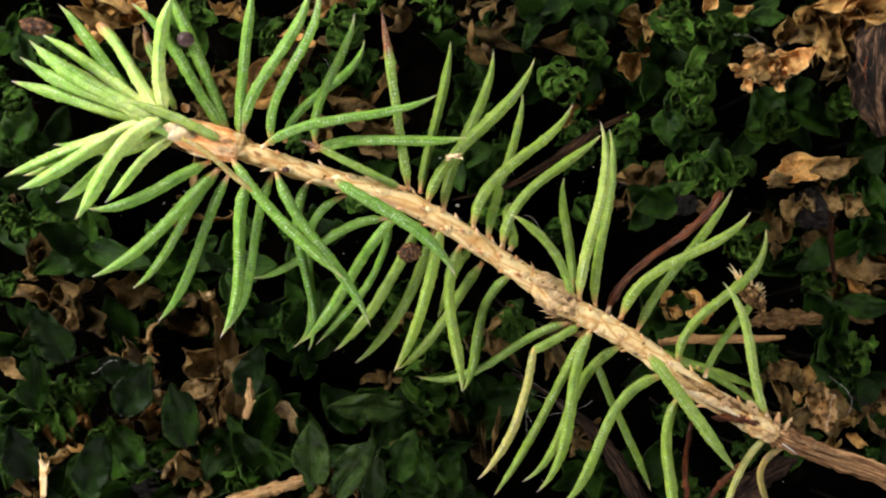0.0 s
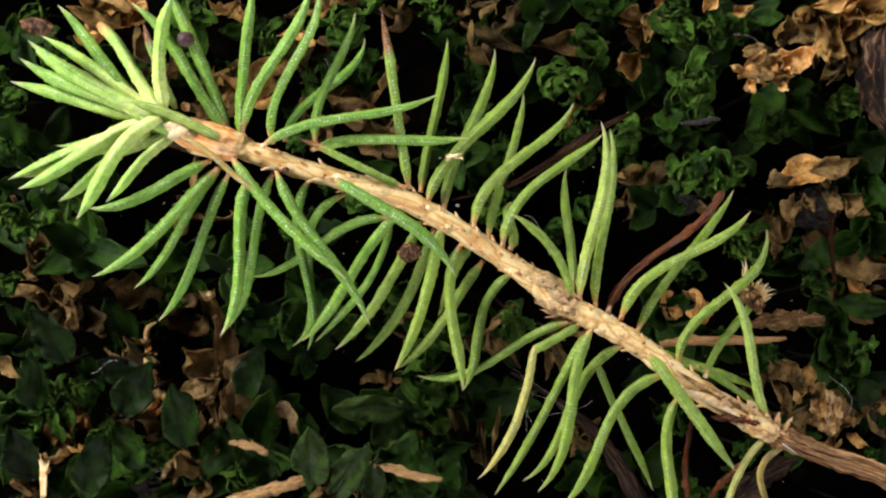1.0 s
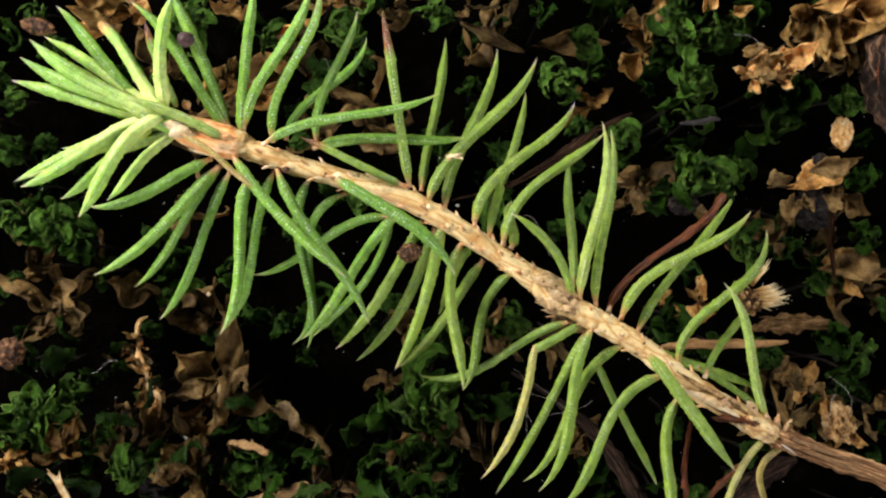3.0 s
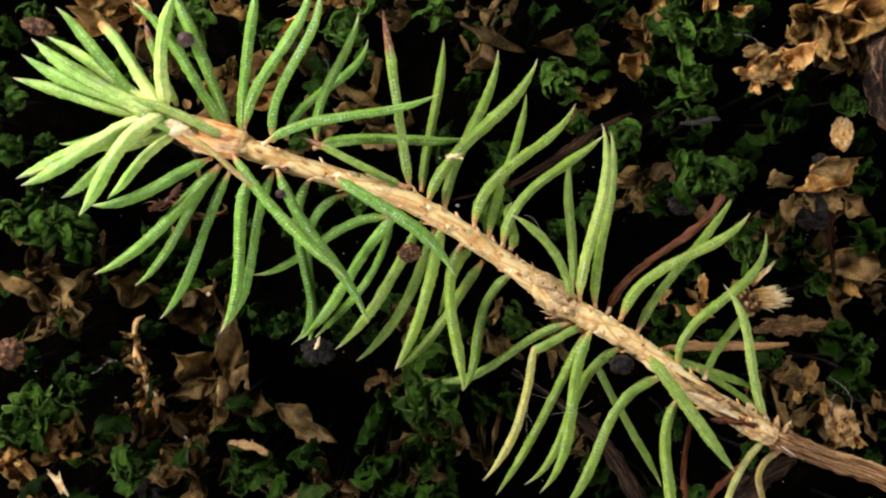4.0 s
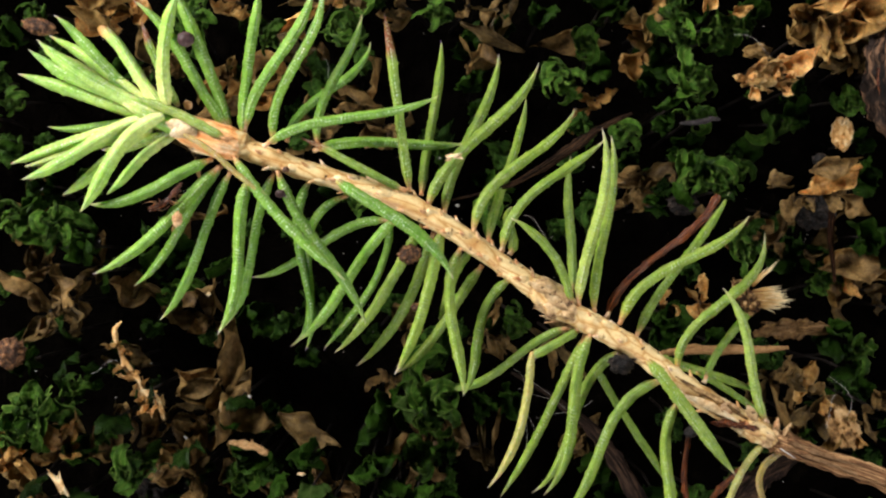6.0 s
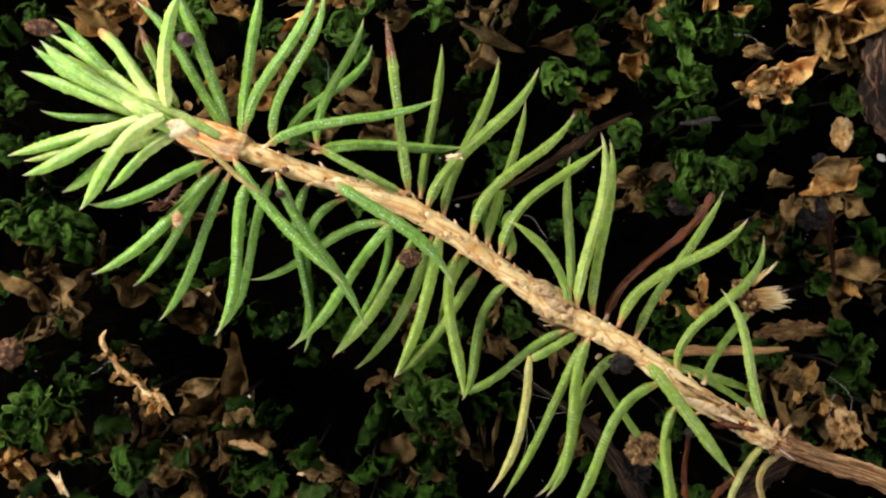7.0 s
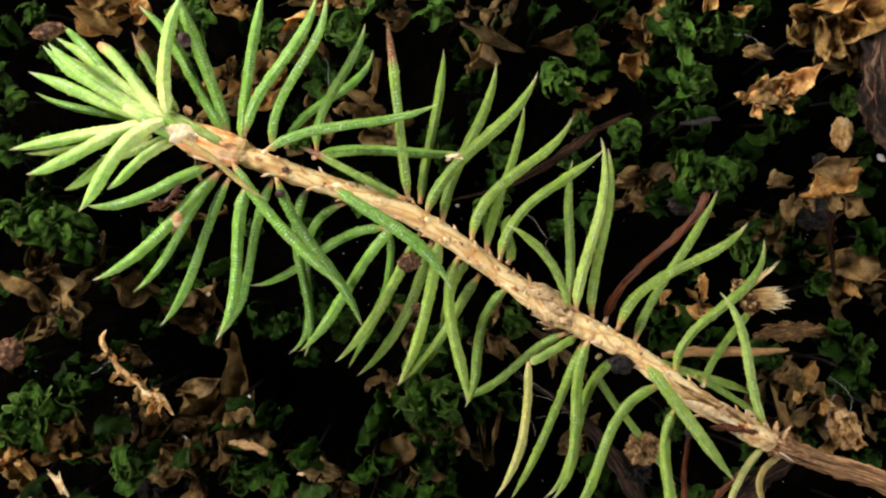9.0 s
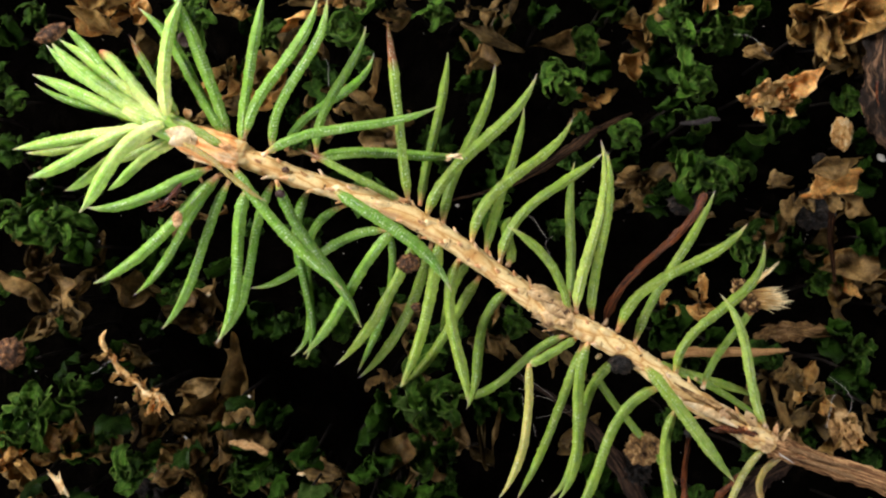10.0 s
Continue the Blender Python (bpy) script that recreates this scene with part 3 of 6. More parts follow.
for x, y, z, size, mat in ((34.2, -19.4, 20.4, (1.5, 0.9, 0.8), PADBARK), (35.8, -20.4, 20.4, (1.0, 0.9, 0.8), JOINTBARK), (36.7, -19.7, 20.2, (0.8, 0.7, 0.7), JOINTBARK), (32.9, -18.9, 20.4, (1.3, 0.8, 0.7), PADBARK)):
    knob = part("knob", lump(size, x, 0.35, 3, 2.6), mat, lower_stem, "", pose(x * MM, y * MM, z * MM, 0, 0, -32))
    knob.location -= SHOOT

# how the shoot drifts while it dries: (dx, dy in mm, turn in degrees) at each of TIMES, below and beyond the year joint
TIMES = (0, 1, 2.5, 4, 5.5, 7, 8, 9, 10)
DRIFT = ((0, 0, 0), (0.01, 0, -0.13), (0, -0.03, -0.38), (-0.12, -0.29, -0.56), (-0.09, -0.51, -0.36), (-0.14, -0.73, 0.37), (-0.17, -0.81, 0.57), (-0.18, -0.98, 0.66), (-0.18, -1.18, 0.65))
NOD = ((0, 0, 0), (0, 0.1, 0.18), (0, 0.13, 0.38), (-0.01, 0.12, 0.06), (-0.05, 0.06, -0.56), (-0.13, -0.16, -2.18), (-0.17, -0.36, -2.58), (-0.11, -0.41, -2.58), (-0.08, -0.41, -2.44))
SWAY = (0, -0.04, -0.15, -0.08, 0.10, 0.47, 0.65, 0.82, 1.0)
KEYED.append((spruce_shoot, [(t, Matrix.Translation(SHOOT + Vector((x, y, 0)) * MM) @ pose(0, 0, 0, 0, 0, r)) for t, (x, y, r) in zip(TIMES, DRIFT)]))
JOINT = Vector((12.6, -5.4, 20.0)) * MM - SHOOT


def bend(i):
    """How the part of the shoot beyond the year joint turns on it while it dries."""
    x, y, r = NOD[i]
    return Matrix.Translation(JOINT + Vector((x, y, 0)) * MM) @ pose(0, 0, 0, 0, 0, r) @ Matrix.Translation(-JOINT)


def bends(ob):
    here = ob.matrix_basis.copy()
    KEYED.append((ob, [(t, bend(i) @ here) for i, t in enumerate(TIMES)]))


for ob in list(spruce_shoot.children):
    mid = ob.matrix_basis @ (sum((Vector(c) for c in ob.bound_box), Vector()) / 8)
    if mid.x < JOINT.x - 2 * MM:
        bends(ob)
count = [0]


def course(value):
    """A turn or lift at each of TIMES: given one by one after the first, or as the last one alone."""
    return (0,) + value if isinstance(value, tuple) else tuple(value * k for k in SWAY)


def needle(bx, by, bz, tx, ty, tz, c1, c2, turn=0.0, w=1.25, m=GREEN, arch=0.7, blunt=False, peg=True, lift=0.0, flat=0.85, name="needle", label=""):
    """A needle from its base to its tip; c1 and c2 bow it sideways near base and tip; turn and lift: degrees by which it swings and rises as it dries."""
    count[0] += 1
    b, t = Vector((bx, by, bz)), Vector((tx, ty, tz))
    d = t - b
    n = Vector((-d.y, d.x, 0)).normalized()
    pts, radii = [], []
    rng = random.Random(count[0])
    steps = 60
    for i in range(steps + 1):
        s = i / steps
        k = 4 * s * (1 - s)
        p = d * s + n * (k * (c1 * (1 - s) + c2 * s))
        p.z += arch * k
        p += n * 0.05 * noise.noise(Vector((s * 6, count[0], 0)))
        r = 0.475 * w * min(1.0, 0.46 + 6.5 * s) * (0.95 + 0.05 * math.sin(7 * s + count[0]) + 0.06 * noise.noise(Vector((s * 11, 0, count[0]))))
        if not blunt:
            r *= max(0.02, 1 - max(0.0, (s - 0.68) / 0.32) ** 1.7 * 0.98)
        elif s > 0.93:
            r *= 1 - 5.5 * (s - 0.93)
        r *= 1 + rng.uniform(-0.02, 0.02)
        pts.append(p * MM), radii.append(r * MM)
    ob = part(name, tube(pts, radii, 16, flat, 0.06, count[0], diamond=0.85, roll=rng.uniform(-0.45, 0.45), teeth=0.2, furrow=0.6 if m is RUST else 0.0), m, spruce_shoot, label)
    place = b * MM - SHOOT
    ob.location = place
    upper = place.x < JOINT.x
    swing, rise = course(turn), course(lift)
    if upper or max(map(abs, swing + rise)) > 0.3:
        KEYED.append((ob, [(q, Matrix.Translation(bend(i) @ place if upper else place) @ pose(0, 0, 0, 0, 0, swing[i] + (NOD[i][2] if upper else 0)) @ Matrix.Rotation(radians(-rise[i]), 4, n)) for i, q in enumerate(TIMES)]))
    if peg:
        first = Vector(pts[2]).normalized()
        a = place - first * 0.5 * MM + Vector((0, 0, -0.2 * MM))
        foot = part("needle_peg", tube([a, place, place + first * 0.45 * MM], [0.32 * MM, 0.23 * MM, 0.2 * MM], 7, 1.0, 0.15, count[0]), SCALE, spruce_shoot)
        if upper:
            bends(foot)
    return ob


# growing tip
needle(-30.2, 13.7, 20, -48.4, 18.8, 17.9, 0.36, -0.07, turn=(0.5, 0.9, 0.7, -0.3, -1.5, -2.8, -3.7, -4.4), lift=(0, 0, -0.4, -2.2, -4.6, -6.4, -8.8, -11), m=BRIGHT, peg=False, w=1.55)
needle(-30.1, 13.9, 21, -47.1, 21.4, 18.9, -0.02, 1.12, turn=(0.7, 1.3, 0.9, -0.5, -2.1, -3.8, -5.6, -7.4), lift=(0, 0, -0.4, -2.2, -4.8, -7, -8.8, -10), m=BRIGHT, peg=False, w=1.55)
needle(-30.6, 14.2, 21.5, -46, 23.2, 19.4, 0.66, 0.95, turn=(0.5, 0.9, 1, 1.1, 1.2, 0.6, -1, -2.7), lift=(0, -0.2, -1.4, -4, -7, -9.6, -11, -12), m=BRIGHT, peg=False, w=1.72)
needle(-30.8, 14.5, 20.5, -44.9, 24, 18.8, 0.12, -0.5, turn=(0.8, 1.5, 1.7, 1.7, 1.6, 0.9, -0.1, -1.2), lift=(-2, -4.2, -6.4, -7, -7.2, -8.2, -10, -12), m=BRIGHT, peg=False, w=1.38)
needle(-32.4, 15.1, 20, -42.9, 27.3, 18.6, 0.95, -0.49, turn=(0.8, 1.9, 3.8, 6.6, 9.2, 9.4, 8.2, 7), lift=(-0.8, -1, -1.8, -4.8, -7.6, -9.2, -11.2, -14), m=GREEN, peg=False, w=1.55)
needle(-30.6, 14.6, 21.5, -38.4, 25.1, 18.4, 0.4, -0.76, turn=(0.1, 0.5, 1.4, 3.3, 5.6, 7.7, 9.3, 10.8), lift=(-1, -1.8, -2.4, -4, -6.2, -8.8, -11.4, -15), m=BROKEN, peg=False, w=1.55, blunt=True)
needle(-30.4, 15.2, 22.0, -28.8, 27.1, 27.0, 1.02, 0.81, turn=1.0, lift=-14, m=BRIGHT, peg=False, w=1.55)
needle(-29.6, 15.4, 20.0, -33.1, 24.9, 21.0, 0.21, 0.14, turn=(-0.8, -0.9, 0.2, 2.6, 5.9, 9.4, 10.4, 11.6), lift=(3.2, 4, 4, 4, 4.2, 4.8, 5, 5), m=REDTIP, peg=False, w=1.0)
needle(-24.1, 13.3, 20.5, -34.2, 27.0, 22.0, 0.29, -1.58, turn=(0.3, 0.9, 1.4, 1.3, 1.1, 0.8, 0.4, 0.1), lift=(-0.8, -1.4, -2.6, -3, -3.2, -4, -4.8, -5), w=1.35)
needle(-23.9, 13.3, 20.0, -30.7, 29.3, 21.0, -0.30, -0.28, turn=-1.0, lift=8, w=1.4)
needle(-24.2, 11.9, 22.0, -34.6, 16.1, 22.6, -0.25, -0.56, turn=-2.0, lift=-14, w=1.1, arch=0.3, m=PALE)
needle(-33.0, 13.5, 19.5, -48.8, 8.1, 19.0, -0.49, 0.00, turn=(1.6, 3.5, 3.3, -0.7, -5.1, -7.8, -9.4, -10.8), lift=(-3, -5.8, -7.4, -7, -6.4, -7.4, -10, -13), m=BRIGHT, peg=False, w=1.49)
needle(-32.5, 14.0, 20.5, -47.1, 6.6, 20.0, -0.96, 0.89, turn=(0.1, 0.5, 0.5, -0.9, -2.7, -4.3, -4.9, -4.6), lift=(-1, -1.8, -2.6, -5, -8.2, -11.6, -13.8, -15), m=BRIGHT, peg=False, w=1.72)
needle(-32.9, 13.0, 18.5, -47.0, 8.2, 18.0, -0.17, 0.53, turn=(1.1, 2.2, 1.8, -0.4, -3.3, -6.6, -8.9, -10.4), lift=(0, 0, 0, -0.2, -1.8, -5.4, -7.8, -9), m=PALE, peg=False, w=1.2)
needle(-32.6, 12.9, 19.0, -43.2, 5.2, 18.0, -0.81, 0.76, turn=(-0.1, 0.1, 0.5, -0.2, -1.5, -3.3, -4.8, -5.8), lift=(-2, -3.6, -4.4, -6.2, -9, -12.2, -15.4, -17), m=BRIGHT, peg=False, w=1.38)
needle(-30.8, 14.2, 22.0, -40.3, 3.2, 22.0, -2.16, 0.03, turn=(0.2, 0.5, 0.6, -0.5, -1.6, -2.4, -3.1, -3.8), lift=(-1.2, -2.4, -3.4, -7.8, -11.8, -12.6, -14, -16), m=BRIGHT, peg=False, w=1.78)
needle(-29.9, 12.1, 20.0, -37.6, 5.1, 19.0, -0.93, 0.23, turn=(0.3, 0.8, 0.7, -1.5, -4.5, -6.7, -8.2, -9.3), lift=(0, 0, -0.6, -4, -10, -13.8, -16, -18), m=BRIGHT, w=1.25)
needle(-26.3, 9.5, 19.5, -39.5, 4.5, 19.0, 0.14, 1.79, turn=(0.2, 0.5, 0.4, 0.3, 0.5, -0.2, -1.1, -1.6), w=1.35)
needle(-25.5, 8.5, 19.0, -39.3, -3.1, 18.0, 0.45, 1.71, turn=(0.4, 0.7, 0.9, 1.1, 1.4, 1.7, 2, 2.2), w=1.45)
needle(-25.3, 8.8, 17.0, -36.6, -4.7, 8.0, -0.51, 1.54, turn=(0.4, 0.7, 0.9, 1.1, 1.4, 1.7, 2, 2.2), w=1.2)
needle(-24.1, 7.9, 18.5, -33.3, -8.5, 10.0, -0.24, 1.63, turn=(0.2, 0.4, 0.9, 1.4, 2, 2.3, 2.7, 3.2), w=1.35)
needle(-30.6, 13.0, 18.0, -40.1, 11.1, 10.0, 0.51, 0.80, turn=2.5, m=PALE, peg=False, w=1.2)
needle(-32.0, 13.1, 17.0, -45.7, 12.3, 9.0, -1.23, 0.96, turn=-24.5, lift=24, m=GREEN, peg=False, w=1.0)
needle(-32.0, 14.0, 18.0, -46.0, 18.6, 15.0, 0.5, 0.2, turn=(0.5, 0.9, 0.7, -1.0, -2.2, -3.5, -4.5, -5.2), lift=(0, 0, 0, -2, -4, -6, -8, -10), m=PALE, peg=False, w=1.35)
needle(-31.0, 14.6, 18.5, -43.6, 21.6, 15.5, 0.3, 0.4, turn=(0.6, 1.2, 1.0, 0.4, 0, -1.0, -2.0, -3.0), lift=(0, 0, 0, -2, -4, -6, -8, -10), m=PALE, peg=False, w=1.3)
# lower row of the upper shoot
needle(-21.9, 7.3, 19.0, -24.9, -9.9, 18.0, -0.64, 2.05, turn=(-0.2, -0.4, -0.3, -0.4, -0.4, -0.2, 0.1, 0.2), w=1.45, arch=0.2)
needle(-19.2, 8.0, 18.0, -25.3, -9.5, 9.0, -0.81, 1.83, turn=(-0.2, -0.4, -0.3, -0.4, -0.4, -0.2, 0.1, 0.2), w=1.3)
needle(-23.0, 9.6, 21.0, -10.6, -3.4, 23.0, -0.83, -0.41, turn=0.0, lift=-6, w=1.35)
needle(-18.3, 8.2, 20.5, -8.0, -8.5, 21.0, -1.15, 1.07, turn=(-0.3, -0.7, -0.9, -1.1, -0.8, -0.7, -0.8, -1.1), lift=(0, -1.6, -6.8, -10, -12.2, -14.8, -17, -19), w=1.35)
needle(-28.5, 12.1, 22.5, -19.4, 5.6, 22.0, 0.74, -0.55, turn=(0.1, 0.2, 0.4, 0.8, 1.2, 1.7, 2.3, 2.6), m=TAN, w=0.7, peg=False, arch=0.2)
needle(-6.3, 3.3, 18.0, -22.6, -3.4, 8.0, -2.21, 1.71, turn=(-0.1, -0.2, 0, 0.3, 0.9, 1.4, 1.4, 1.5), w=1.15)
needle(-15.1, 7.5, 18.0, -15.9, -12.1, 8.0, -2.88, 2.14, turn=(-0.4, -0.6, -0.6, -0.3, 0.2, 0.5, 0.5, 1.1), w=1.15)
needle(-11.2, 5.9, 18.0, -17.9, -11.8, 6.0, -5.13, 3.39, turn=(-0.4, -0.6, -0.6, -0.3, 0.2, 0.5, 0.5, 1.1), w=1.05)
needle(-5.2, 3.5, 19.0, -16.5, -10.9, 10.0, -0.97, 1.09, turn=(-0.1, -0.2, -0.4, -0.4, -0.1, 0.7, 1.7, 2.7), w=1.35)
needle(-6.0, 3.3, 16.0, -15.1, -11.4, 6.0, 2.17, 0.93, turn=20.0, w=1.0)
needle(-2.6, 2.5, 19.0, -12.7, -11.9, 10.0, 0.36, 1.28, turn=(0.1, 0.3, 0.6, 1, 1.7, 2.4, 2.9, 3.2), w=1.35, m=OLIVE)
needle(-1.2, 1.7, 17.0, -10.4, -13.5, 8.0, 1.14, 1.72, turn=(-0.1, 0.1, 0.5, 1.3, 2.4, 3.2, 3.7, 3.9), w=1.25, m=OLIVE)
needle(-0.2, 2.4, 20.0, -5.5, -13.8, 18.0, 0.46, 1.02, turn=(0, 0, 0.4, 1, 2.1, 3.3, 4.2, 4.7), w=1.4, m=OLIVE)
needle(4.2, -1.8, 18.0, -5.5, -14.3, 7.0, 0.03, 1.36, turn=(0, 0, 0.4, 1, 2.1, 3.3, 4.2, 4.7), w=1.2, m=OLIVE)
needle(1.9, 0.2, 19.5, 2.1, -16.0, 18.0, -2.28, 0.14, turn=(0.1, 0.2, 0.6, 1.4, 3.1, 4.4, 4.9, 5.1), w=1.35, m=OLIVE)
needle(7.6, -2.9, 19.0, 2.2, -16.7, 10.0, -2.70, 0.78, turn=(0, 0.2, 0.6, 1.4, 3, 4.3, 4.9, 5.1), w=1.25, m=OLIVE)
needle(-11.7, 7.5, 22.0, 1.4, -3.0, 23.0, 0.22, 2.06, turn=(-0.5, -0.7, -0.7, -0.7, -0.6, -0.7, -0.8, -0.7), w=1.45, peg=False)
needle(3.2, 0.1, 18.0, -0.6, -8.0, 7.0, -0.91, -0.08, turn=(0.1, 0.2, 0.6, 1.4, 3.1, 4.4, 4.9, 5.1), w=1.1, m=OLIVE)
# on the stem's upper side
needle(-4.7, 6.8, 21.0, -16.0, 12.1, 22.0, 0.14, -0.23, turn=(0.1, 0.2, 0, -0.3, -0.3, 0, 0.4, 0.6), w=0.95, m=REDTIP)
needle(-22.4, 12.4, 20.0, -20.6, 29.0, 23.0, 0.37, 0.11, turn=(-0.1, -0.2, -0.5, -0.9, -0.8, -0.9, -1.1, -1.6), w=1.3)
needle(-22.1, 13.3, 20.5, -14.5, 28.6, 23.0, 1.29, -1.58, turn=(0, 0.1, 0.5, 0.7, 0.7, 0.3, -0.2, -0.7), w=1.35)
needle(-19.0, 12.1, 20.0, -13.5, 28.6, 23.0, 2.02, -1.90, turn=(-0.1, 0.1, 0.5, 0.7, 0.8, 0.4, -0.2, -0.7), w=1.35)
needle(-17.6, 12.3, 18.0, -9.3, 24.8, 8.0, 1.82, -2.38, turn=(-0.3, -0.5, -0.8, -1.1, -1.5, -1.8, -2.3, -2.8), w=1.05)
needle(-14.2, 11.9, 19.0, -9.8, 26.1, 20.0, 1.71, -0.87, turn=(-0.3, -0.5, -0.8, -1.1, -1.5, -1.8, -2.3, -2.8), w=1.1)
needle(-19.4, 11.4, 22.0, -0.6, 16.8, 23.0, 1.58, -1.19, turn=(-0.3, -0.4, -0.1, 0.3, 0.9, 1.1, 1, 0.8), w=1.2)
needle(-14.0, 11.0, 20.5, 2.7, 12.2, 22.0, 1.15, -0.49, turn=(-0.5, -0.5, 0.1, 0, 0.2, 0.5, 0.3, -0.2), lift=(-0.8, -5.8, -14.8, -19, -21.4, -23.6, -22, -19), w=1.25)
needle(-3.9, 7.1, 20.0, -6.7, 26.0, 23.0, 0.05, -0.12, turn=(0.1, 0.3, 0.5, 0.6, 0.6, 0.4, 0, -0.2), w=1.25, m=REDTIP)
needle(-2.5, 6.7, 17.0, 0.9, 25.2, 3.0, 0.25, -0.69, turn=(1.2, 1.9, 3.5, 4.7, 5.2, 5.1, 4.4, 2.7), w=1.15, m=OLIVE)
needle(-1.7, 5.2, 20.0, 10.3, 21.5, 17.0, 1.96, -1.80, turn=(-0.4, -0.5, -0.4, -0.3, 0, 0.2, 0.3, 0.5), w=1.35, m=OLIVE)
needle(0.1, 4.6, 19.0, 5.9, 23.4, 9.0, 1.20, -1.48, turn=(-0.5, -0.9, -0.9, -0.6, -0.2, 0.2, 0.6, 0.9), w=1.25, m=OLIVE)
needle(3.4, 2.7, 20.0, 14.6, 16.4, 17.0, 2.88, -1.42, turn=(-0.4, -0.6, -0.4, 0, 0.6, 1.1, 1.2, 1.2), w=1.3, m=OLIVE)
needle(5.1, 1.5, 17.0, 9.7, 18.9, 2.0, 0.52, -0.85, turn=(-0.3, -0.6, -0.6, -0.2, 0.3, 0.6, 0.7, 0.7), w=1.1, m=OLIVE)
needle(6.6, 0.6, 20.0, 17.7, 12.8, 18.0, 2.92, 0.07, turn=(-0.6, -0.7, -0.4, -0.2, 0, 0.1, 0.1, -0.2), w=1.25, m=OLIVE)
needle(7.7, 0.1, 16.0, 8.1, 5.5, 6.0, -0.75, 1.14, turn=(-0.6, -0.7, -0.4, -0.2, 0, 0.1, 0.1, -0.2), w=1.2, m=OLIVE)
needle(14.2, -5.3, 21.0, 7.2, 3.8, 24.0, -1.25, -1.44, turn=(0.3, 0.6, 0.3, -0.5, -1.3, -1.3, -1, -0.9), w=1.0, m=OLIVE)
needle(14.4, -4.0, 18.0, 14.3, 8.4, 8.0, -0.43, 0.86, turn=(-0.4, -0.8, -1, -1.3, -2.3, -3.3, -4.1, -4.9), lift=(6, 15, 20, 22, 25, 25, 25, 25), w=1.15, m=OLIVE)
needle(15.0, -5.2, 21.0, 17.0, 13.8, 24.0, 0.42, -2.14, turn=(-0.1, 0.1, 0.2, -0.1, -0.9, -1.2, -1.3, -1.2), lift=(-1.2, -0.4, 0.4, 2.2, 4.8, 7, 8.8, 10), w=1.3, m=PALE)
needle(16.8, -5.9, 20.0, 18.3, 13.2, 21.0, 0.68, -1.47, turn=(0.2, 0.7, 0.5, 0.2, -0.3, -0.1, 0.4, 0.9), lift=(1.2, 3.6, 2.2, 4.8, 9.4, 14.4, 17.8, 20), w=1.2, m=OLIVE)
needle(19.8, -7.3, 20.0, 33.7, 4.1, 22.0, 2.98, -1.36, turn=(0.4, 0.6, 0.8, 0.7, 0.1, -0.6, -0.6, -0.3), w=1.25, m=OLIVE)
needle(21.7, -8.9, 19.0, 33.8, 7.0, 10.0, 1.07, -0.62, turn=5.5, w=1.1, m=OLIVE)
needle(26.0, -12.6, 20.0, 35.9, 2.3, 19.0, 2.91, -3.39, turn=(-0.3, 0.1, 0.3, 0.4, -0.1, -0.6, -0.9, -1), w=1.15, m=OLIVE)
needle(29.4, -14.0, 18.0, 37.9, -3.9, 7.0, 1.07, -0.55, turn=0.0, w=0.95, m=OLIVE)
needle(35.7, -18.3, 20.5, 30.3, -3.6, 24.0, 0.75, -1.75, turn=(0, 0.1, 0.1, 0.1, 0, 0, -0.1, -0.1), w=1.15, m=PALE)
needle(22.4, -10.9, 16.0, 37.7, -16.8, 6.0, -0.29, 0.44, turn=(0, 0.2, 0.8, 0.9, 0.8, 0.8, 0.8, 0.8), w=1.1, peg=False, m=OLIVE)
needle(28.6, -13.3, 17.0, 37.7, -18.9, 8.0, 0.25, 0.16, turn=0.0, w=0.9, peg=False, m=OLIVE)
# below the year joint
needle(13.8, -8.3, 18.0, -3.3, -15.0, 7.0, -0.75, 3.35, turn=(0, 0.5, 2.4, 4.7, 6.5, 7.1, 7.5, 8.2), lift=(0, -0.8, -3.6, -6.4, -9.4, -11, -12, -13), w=1.05, m=OLIVE)
needle(14.9, -8.5, 20.0, 10.0, -11.3, 19.5, 0.02, 0.06, turn=0.0, w=1.05, blunt=True, m=OLIVE)
needle(10.1, -10.9, 19.8, 3.8, -25.7, 19.0, 0.94, 1.72, turn=(0.2, 0.9, 2.7, 5.4, 8.6, 10.5, 11.7, 12.9), lift=(0, 0, 0, -0.6, -2.8, -4.8, -6.2, -8), w=1.0, m=YELLOW, peg=False)
needle(16.3, -9.0, 20.5, 10.4, -27.1, 19.0, -1.13, 2.48, turn=(0.3, 0.8, 1.7, 2.6, 3.6, 4.6, 5.9, 7.6), lift=(-0.2, -1, -2.2, -4.4, -7.2, -8.2, -9, -10), w=1.3, m=OLIVE)
needle(19.9, -10.7, 19.5, 9.3, -27.3, 9.0, -3.11, 2.17, turn=(0, 0.3, 1.6, 3.7, 5.6, 7, 8.2, 9.6), lift=(0, 0, 0, 0, -0.4, -1.8, -3, -4), w=1.15, m=OLIVE)
needle(15.9, -9.6, 17.0, 6.0, -29.3, 7.0, 0.11, 0.59, turn=(0.2, 0.6, 1.1, 1.8, 2.6, 3.5, 4.9, 6.8), lift=(-0.2, -0.8, -1.4, -3, -4.8, -6, -7.2, -9), w=1.15, m=OLIVE)
needle(24.2, -14.0, 20.0, 12.9, -28.8, 19.0, -3.68, 1.28, turn=(0.2, 0.6, 1.1, 1.4, 1.8, 2.2, 2.6, 2.8), w=1.3, m=OLIVE)
